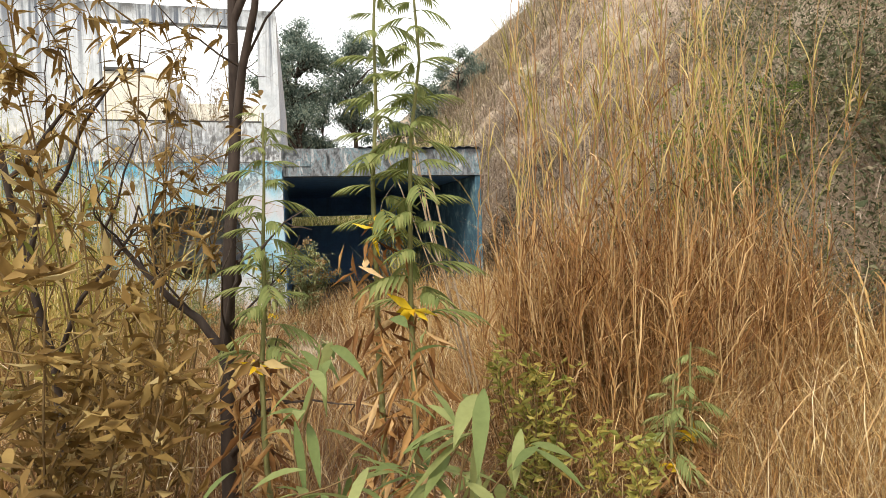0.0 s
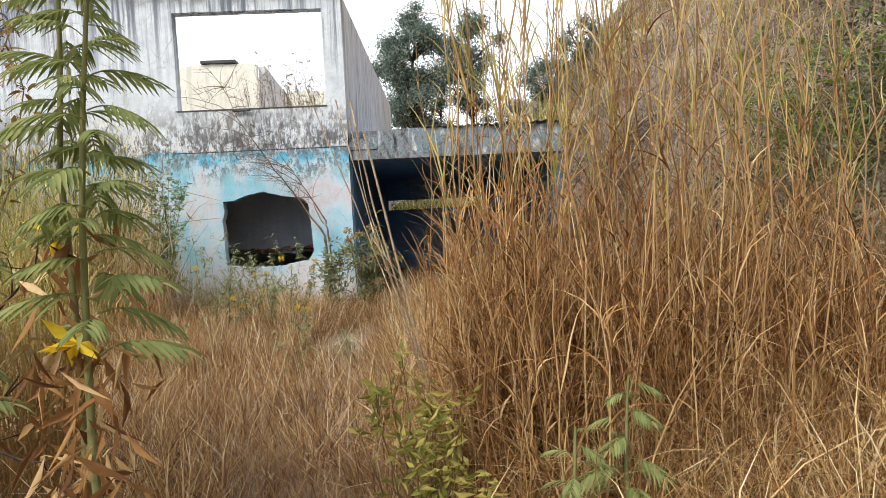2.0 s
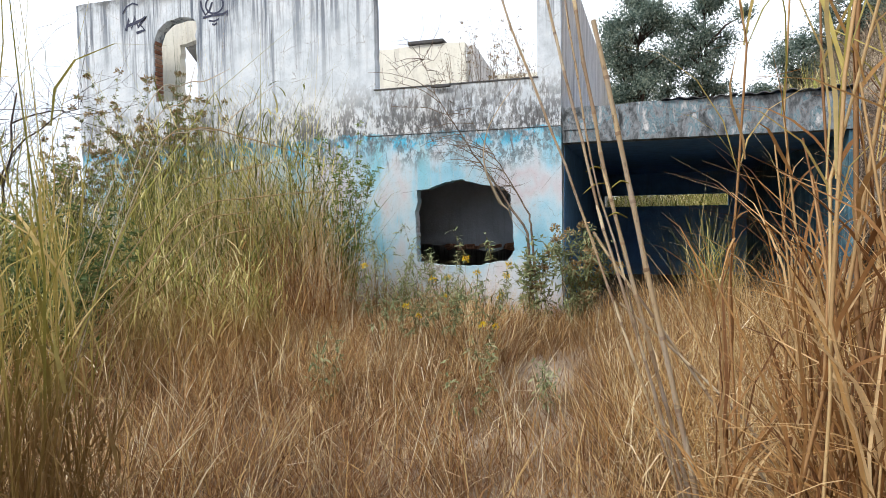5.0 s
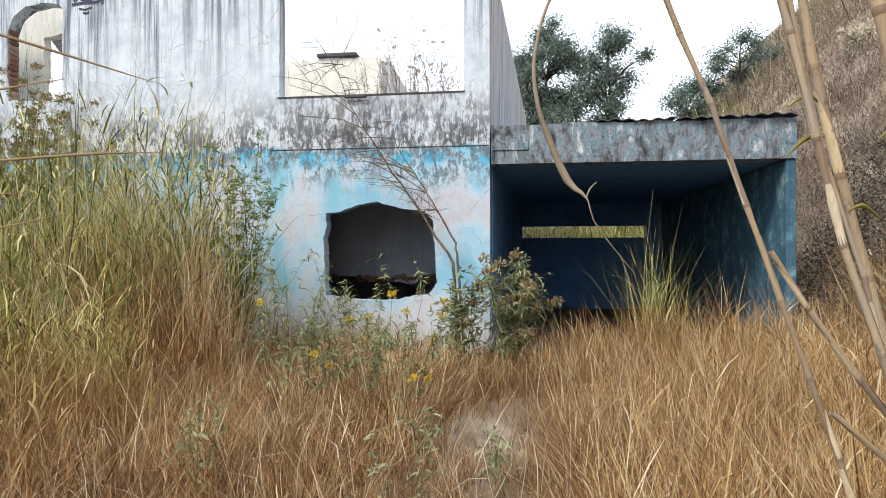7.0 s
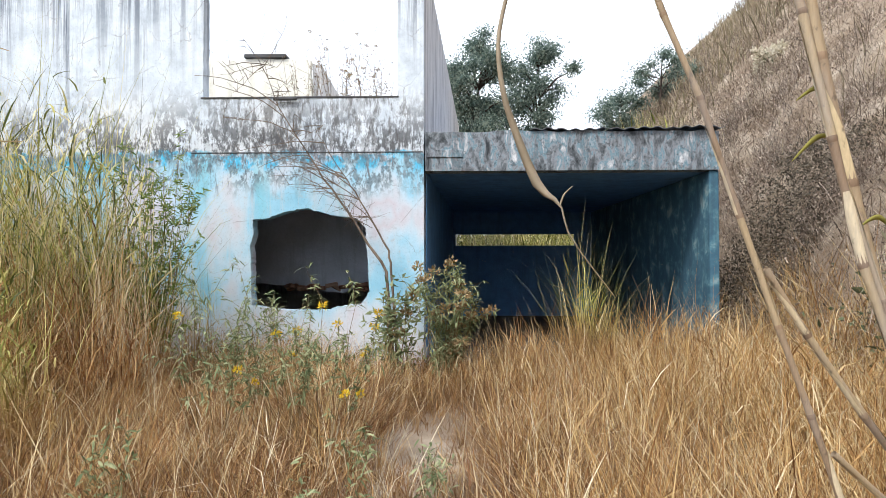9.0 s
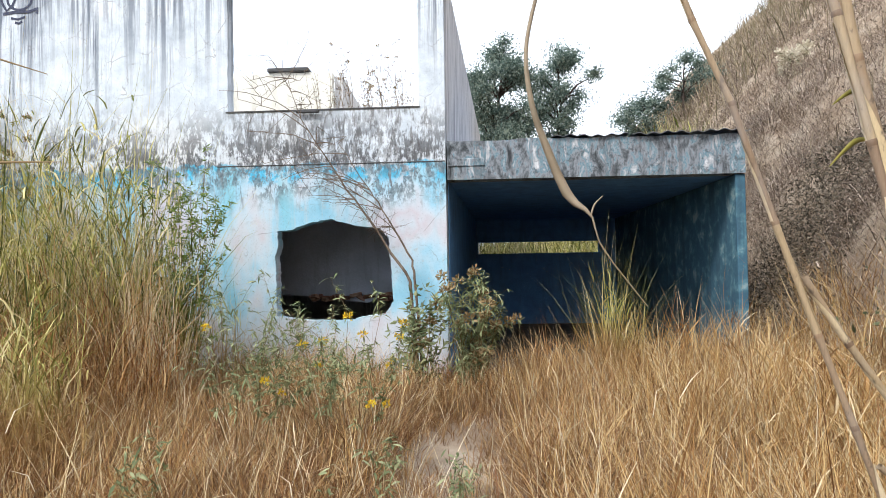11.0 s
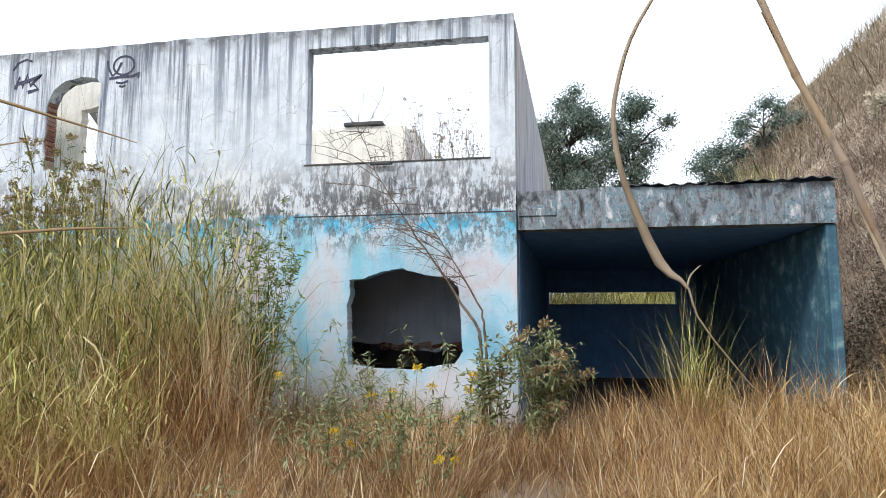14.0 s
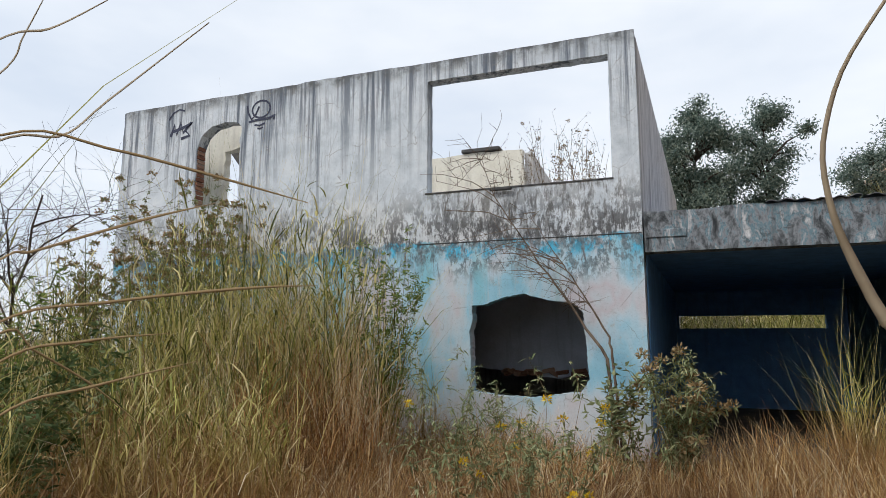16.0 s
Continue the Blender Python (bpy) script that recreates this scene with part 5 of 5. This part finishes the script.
# ---- single canes close to the path ----
def cane(pts, r, seed, label, pale=0.5, joint=0.115):
    """A dry cane of straight internodes with swollen nodes and split, peeling sheaths."""
    rs = np.random.RandomState(seed)
    e = thing("dry_cane", pts[0], label, "cane", "canes beside the path")
    P = np.array(pts, float) - np.array(pts[0])
    seg = np.r_[0, np.cumsum(np.linalg.norm(np.diff(P, axis=0), axis=1))]
    cuts = [0.0]
    while cuts[-1] < seg[-1] - joint * 0.6:
        cuts.append(cuts[-1] + joint * rs.uniform(0.8, 1.25))
    cuts[-1] = seg[-1]
    at = np.array([[np.interp(c, seg, P[:, i]) for i in range(3)] for c in cuts])
    at[1:-1] += rs.normal(0, 0.0012, (len(at) - 2, 3))
    for i, (a, b) in enumerate(zip(at, at[1:])):
        u = np.linspace(0, 1, 7)[:, None]
        line = a + (b - a) * u
        rad = r * (1 - 0.25 * i / len(at)) * np.array((1.16, 1.02, 0.96, 0.94, 0.96, 1.0, 1.12))
        stalk = Geo()
        add_tube(stalk, line, rad, 9)
        stalk.build("internode", M_CANESEG, e, smooth=True)
    for i, (a, b) in enumerate(zip(at, at[1:])):
        d = (b - a) / np.linalg.norm(b - a)
        rr = r * (1 - 0.25 * i / len(at))
        if i:
            g = Geo()
            add_tube(g, np.array([a - d * r * f for f in (0.8, 0.4, 0, -0.4, -0.7)]), rr * np.array((1.1, 1.19, 1.22, 1.18, 1.08)), 9)
            g.build("node", M_NODE, e, smooth=True)
        if rs.rand() < pale:
            # sheath: an open shell round the lower part of the internode, its tip peeling off
            g = Geo()
            n, m = 9, 6
            start, open_a = rs.uniform(0, 6.28), rs.uniform(2.6, 4.2)
            ref = np.cross(d, np.array((0.3, 0.9, 0.1)))
            ref /= np.linalg.norm(ref)
            oth = np.cross(d, ref)
            V = []
            top = rs.uniform(0.5, 0.98)
            for j in range(n):
                f = j / (n - 1)
                c = a + (b - a) * top * f
                w = open_a * (1 - 0.75 * max(0, f - 0.45) / 0.55)
                for q in range(m):
                    an = start + w * (q / (m - 1) - 0.5)
                    rad = rr * (1.14 + 0.10 * f + 0.5 * max(0, f - 0.75) ** 2 * 16 * 0.3)
                    V.append(c + (ref * math.cos(an) + oth * math.sin(an)) * rad)
            k = np.arange(n - 1)[:, None] * m + np.arange(m - 1)[None]
            g.add(np.array(V), np.stack((k, k + 1, k + m + 1, k + m), -1).reshape(-1, 4))
            g.build("sheath", M_SHEATH, e, "pale peeling leaf sheath", smooth=True)
    return e, np.array(pts[0])


def ribbon(name, pts, widths, parent, o, mat):
    """A long dry leaf, cupped along its middle."""
    P = np.array(pts, float) - o
    n = 30
    t = np.linspace(0, len(P) - 1, n)
    k = np.minimum(t.astype(int), len(P) - 2)
    p0, p1, p2, p3 = P[np.maximum(k - 1, 0)], P[k], P[k + 1], P[np.minimum(k + 2, len(P) - 1)]
    u = (t - k)[:, None]
    c = 0.5 * (2 * p1 + (p2 - p0) * u + (2 * p0 - 5 * p1 + 4 * p2 - p3) * u ** 2 + (3 * p1 - p0 - 3 * p2 + p3) * u ** 3)
    w = np.interp(t, np.arange(len(P)), widths)[:, None]
    tang = np.gradient(c, axis=0)
    side = np.cross(tang, np.array((0.15, 1.0, 0.1)))
    side /= np.linalg.norm(side, axis=1, keepdims=True)
    nrm = np.array((0, 1.0, 0)) * w * 0.12
    V = np.stack((c - side * w / 2, c + nrm, c + side * w / 2, c + nrm + np.array((0, 0.0015, 0))), 1).reshape(-1, 3)
    i = (np.arange(n - 1) * 4)[:, None]
    a = np.array([0, 1, 2, 3])[None]
    b = np.array([1, 2, 3, 0])[None]
    g = Geo()
    g.add(V, np.stack((i + a, i + b, i + 4 + b, i + 4 + a), -1).reshape(-1, 4))
    return g.build(name, mat, parent)


c1, o1 = cane([(1.28, -7.1, -0.17), (1.06, -7.15, 0.47), (0.864, -7.19, 1.075), (0.788, -7.19, 1.3), (0.745, -7.19, 1.418), (0.707, -7.19, 1.533), (0.669, -7.19, 1.634), (0.56, -7.19, 1.92), (0.47, -7.19, 2.2)], 0.0044, 101, "long dry cane leaning over the path", 0.4)
c2, o2 = cane([(1.66, -7.05, -0.17), (1.27, -7.13, 0.6), (0.944, -7.18, 1.10), (0.896, -7.18, 1.161), (0.848, -7.18, 1.23), (0.792, -7.18, 1.322)], 0.0050, 102, "broken dry cane with a pale split end", 0.8)
c3, o3 = cane([(1.2, -7.2, -0.17), (1.05, -7.25, 0.55), (0.89, -7.3, 1.12), (0.845, -7.3, 1.27), (0.805, -7.3, 1.39), (0.79, -7.3, 1.49), (0.765, -7.3, 1.59), (0.7, -7.3, 1.85), (0.65, -7.3, 2.1)], 0.0048, 103, "upright dry cane with split sheaths beside the path", 0.9)
c4, o4 = cane([(1.18, -7.18, -0.17), (1.02, -7.22, 0.6), (0.868, -7.28, 1.25), (0.82, -7.285, 1.39), (0.795, -7.285, 1.5), (0.776, -7.285, 1.61), (0.72, -7.285, 2.0)], 0.0034, 104, "slim dry cane with brown nodes", 0.8)
c5, o5 = cane([(1.2, -7.2, -0.17), (1.05, -7.22, 0.6), (0.913, -7.25, 1.137), (0.888, -7.25, 1.239), (0.856, -7.25, 1.36), (0.824, -7.25, 1.499), (0.806, -7.25, 1.607), (0.77, -7.25, 1.8), (0.73, -7.25, 2.1)], 0.0066, 105, "thick greyish dry cane beside the path", 0.35, 0.14)
c6, o6 = cane([(1.2, -7.3, -0.17), (1.05, -7.3, 0.7), (0.93, -7.3, 1.25), (0.884, -7.3, 1.511), (0.866, -7.3, 1.586), (0.80, -7.3, 1.9)], 0.0085, 106, "stout grey dry cane beside the path", 0.2, 0.16)
c7, o7 = cane([(1.5, -7.1, 0.3), (1.2, -7.15, 0.8), (0.943, -7.18, 1.045), (0.866, -7.18, 1.112)], 0.0044, 107, "short broken cane leaning in the reeds", 0.6)
ribbon("leaf", [(0.60, -7.30, 1.76), (0.555, -7.295, 1.708), (0.521, -7.29, 1.661), (0.499, -7.28, 1.625), (0.487, -7.27, 1.587), (0.482, -7.265, 1.551), (0.487, -7.26, 1.508), (0.499, -7.25, 1.472), (0.525, -7.238, 1.413), (0.549, -7.238, 1.391), (0.562, -7.23, 1.356), (0.615, -7.2, 1.292)], [0.0015, 0.0025, 0.003, 0.0036, 0.0042, 0.0045, 0.0055, 0.0075, 0.0105, 0.0022, 0.0018, 0.001], c4, o4, M_PALE)
ribbon("leaf_strand", [(0.549, -7.238, 1.391), (0.553, -7.238, 1.402), (0.562, -7.238, 1.411)], [0.002, 0.0018, 0.0008], c4, o4, M_PALE)
for e_, o_, pts in ((c5, o5, [(0.823, -7.25, 1.50), (0.80, -7.27, 1.505), (0.775, -7.28, 1.49)]), (c5, o5, [(0.83, -7.25, 1.46), (0.80, -7.27, 1.455), (0.77, -7.28, 1.43)]), (c5, o5, [(0.89, -7.25, 1.36), (0.86, -7.27, 1.375), (0.835, -7.28, 1.365)]), (c6, o6, [(0.90, -7.3, 1.45), (0.872, -7.32, 1.46), (0.845, -7.33, 1.44)])):
    ribbon("green_leaf", pts, [0.002, 0.0055, 0.0008], e_, o_, M_YGREEN)


def arching_blades():
    """Single long grass blades that arch over the path."""
    e = thing("arching_grass", (-0.95, -7.35, -0.15), "long arching grass blades beside the path", "grass")
    o = np.array((-0.95, -7.35, -0.15))
    for pts in ([(-1.0, -7.5, -0.15), (-0.93, -7.45, 0.7), (-0.645, -7.37, 1.621), (-0.525, -7.3, 1.773), (-0.516, -7.28, 1.837), (-0.511, -7.26, 1.904)],
                [(-1.03, -7.5, -0.15), (-0.9500000000000001, -7.45, 0.7), (-0.63, -7.37, 1.55), (-0.51, -7.3, 1.672), (-0.416, -7.28, 1.675), (-0.362, -7.26, 1.724), (-0.212, -7.24, 1.822)],
                [(-1.06, -7.5, -0.15), (-0.9700000000000001, -7.45, 0.7), (-0.608, -7.37, 1.56), (-0.488, -7.3, 1.68), (-0.321, -7.28, 1.645), (-0.179, -7.26, 1.603), (-0.047, -7.24, 1.561)],
                [(-1.09, -7.5, -0.15), (-0.99, -7.45, 0.7), (-0.59, -7.37, 1.287), (-0.47, -7.3, 1.407), (-0.431, -7.28, 1.385), (-0.35, -7.26, 1.343), (-0.291, -7.24, 1.297)],
                [(-1.12, -7.5, -0.15), (-1.01, -7.45, 0.7), (-0.592, -7.37, 1.29), (-0.472, -7.3, 1.422), (-0.3, -7.28, 1.446), (-0.128, -7.26, 1.459), (-0.032, -7.24, 1.462)],
                [(-1.15, -7.5, -0.15), (-1.03, -7.45, 0.7), (-0.584, -7.37, 1.238), (-0.464, -7.3, 1.371), (-0.342, -7.28, 1.397), (-0.226, -7.26, 1.407)],
                [(-1.18, -7.5, -0.15), (-1.05, -7.45, 0.7), (-0.574, -7.37, 1.166), (-0.454, -7.3, 1.304), (-0.326, -7.28, 1.341), (-0.18, -7.26, 1.374)],
                [(-1.21, -7.5, -0.15), (-1.07, -7.45, 0.7), (-0.605, -7.37, 1.377), (-0.485, -7.3, 1.504), (-0.449, -7.28, 1.517), (-0.285, -7.26, 1.552), (-0.185, -7.24, 1.571)],
                [(-1.24, -7.5, -0.15), (-1.09, -7.45, 0.7), (-0.653, -7.37, 1.7), (-0.533, -7.3, 1.826), (-0.459, -7.28, 1.839), (-0.378, -7.26, 1.877)]):
        ribbon("blade", pts, [0.003] + [0.0038] * (len(pts) - 2) + [0.0008], e, o, M_SEED if pts[-1][2] < 1.62 else M_PALE)


arching_blades()
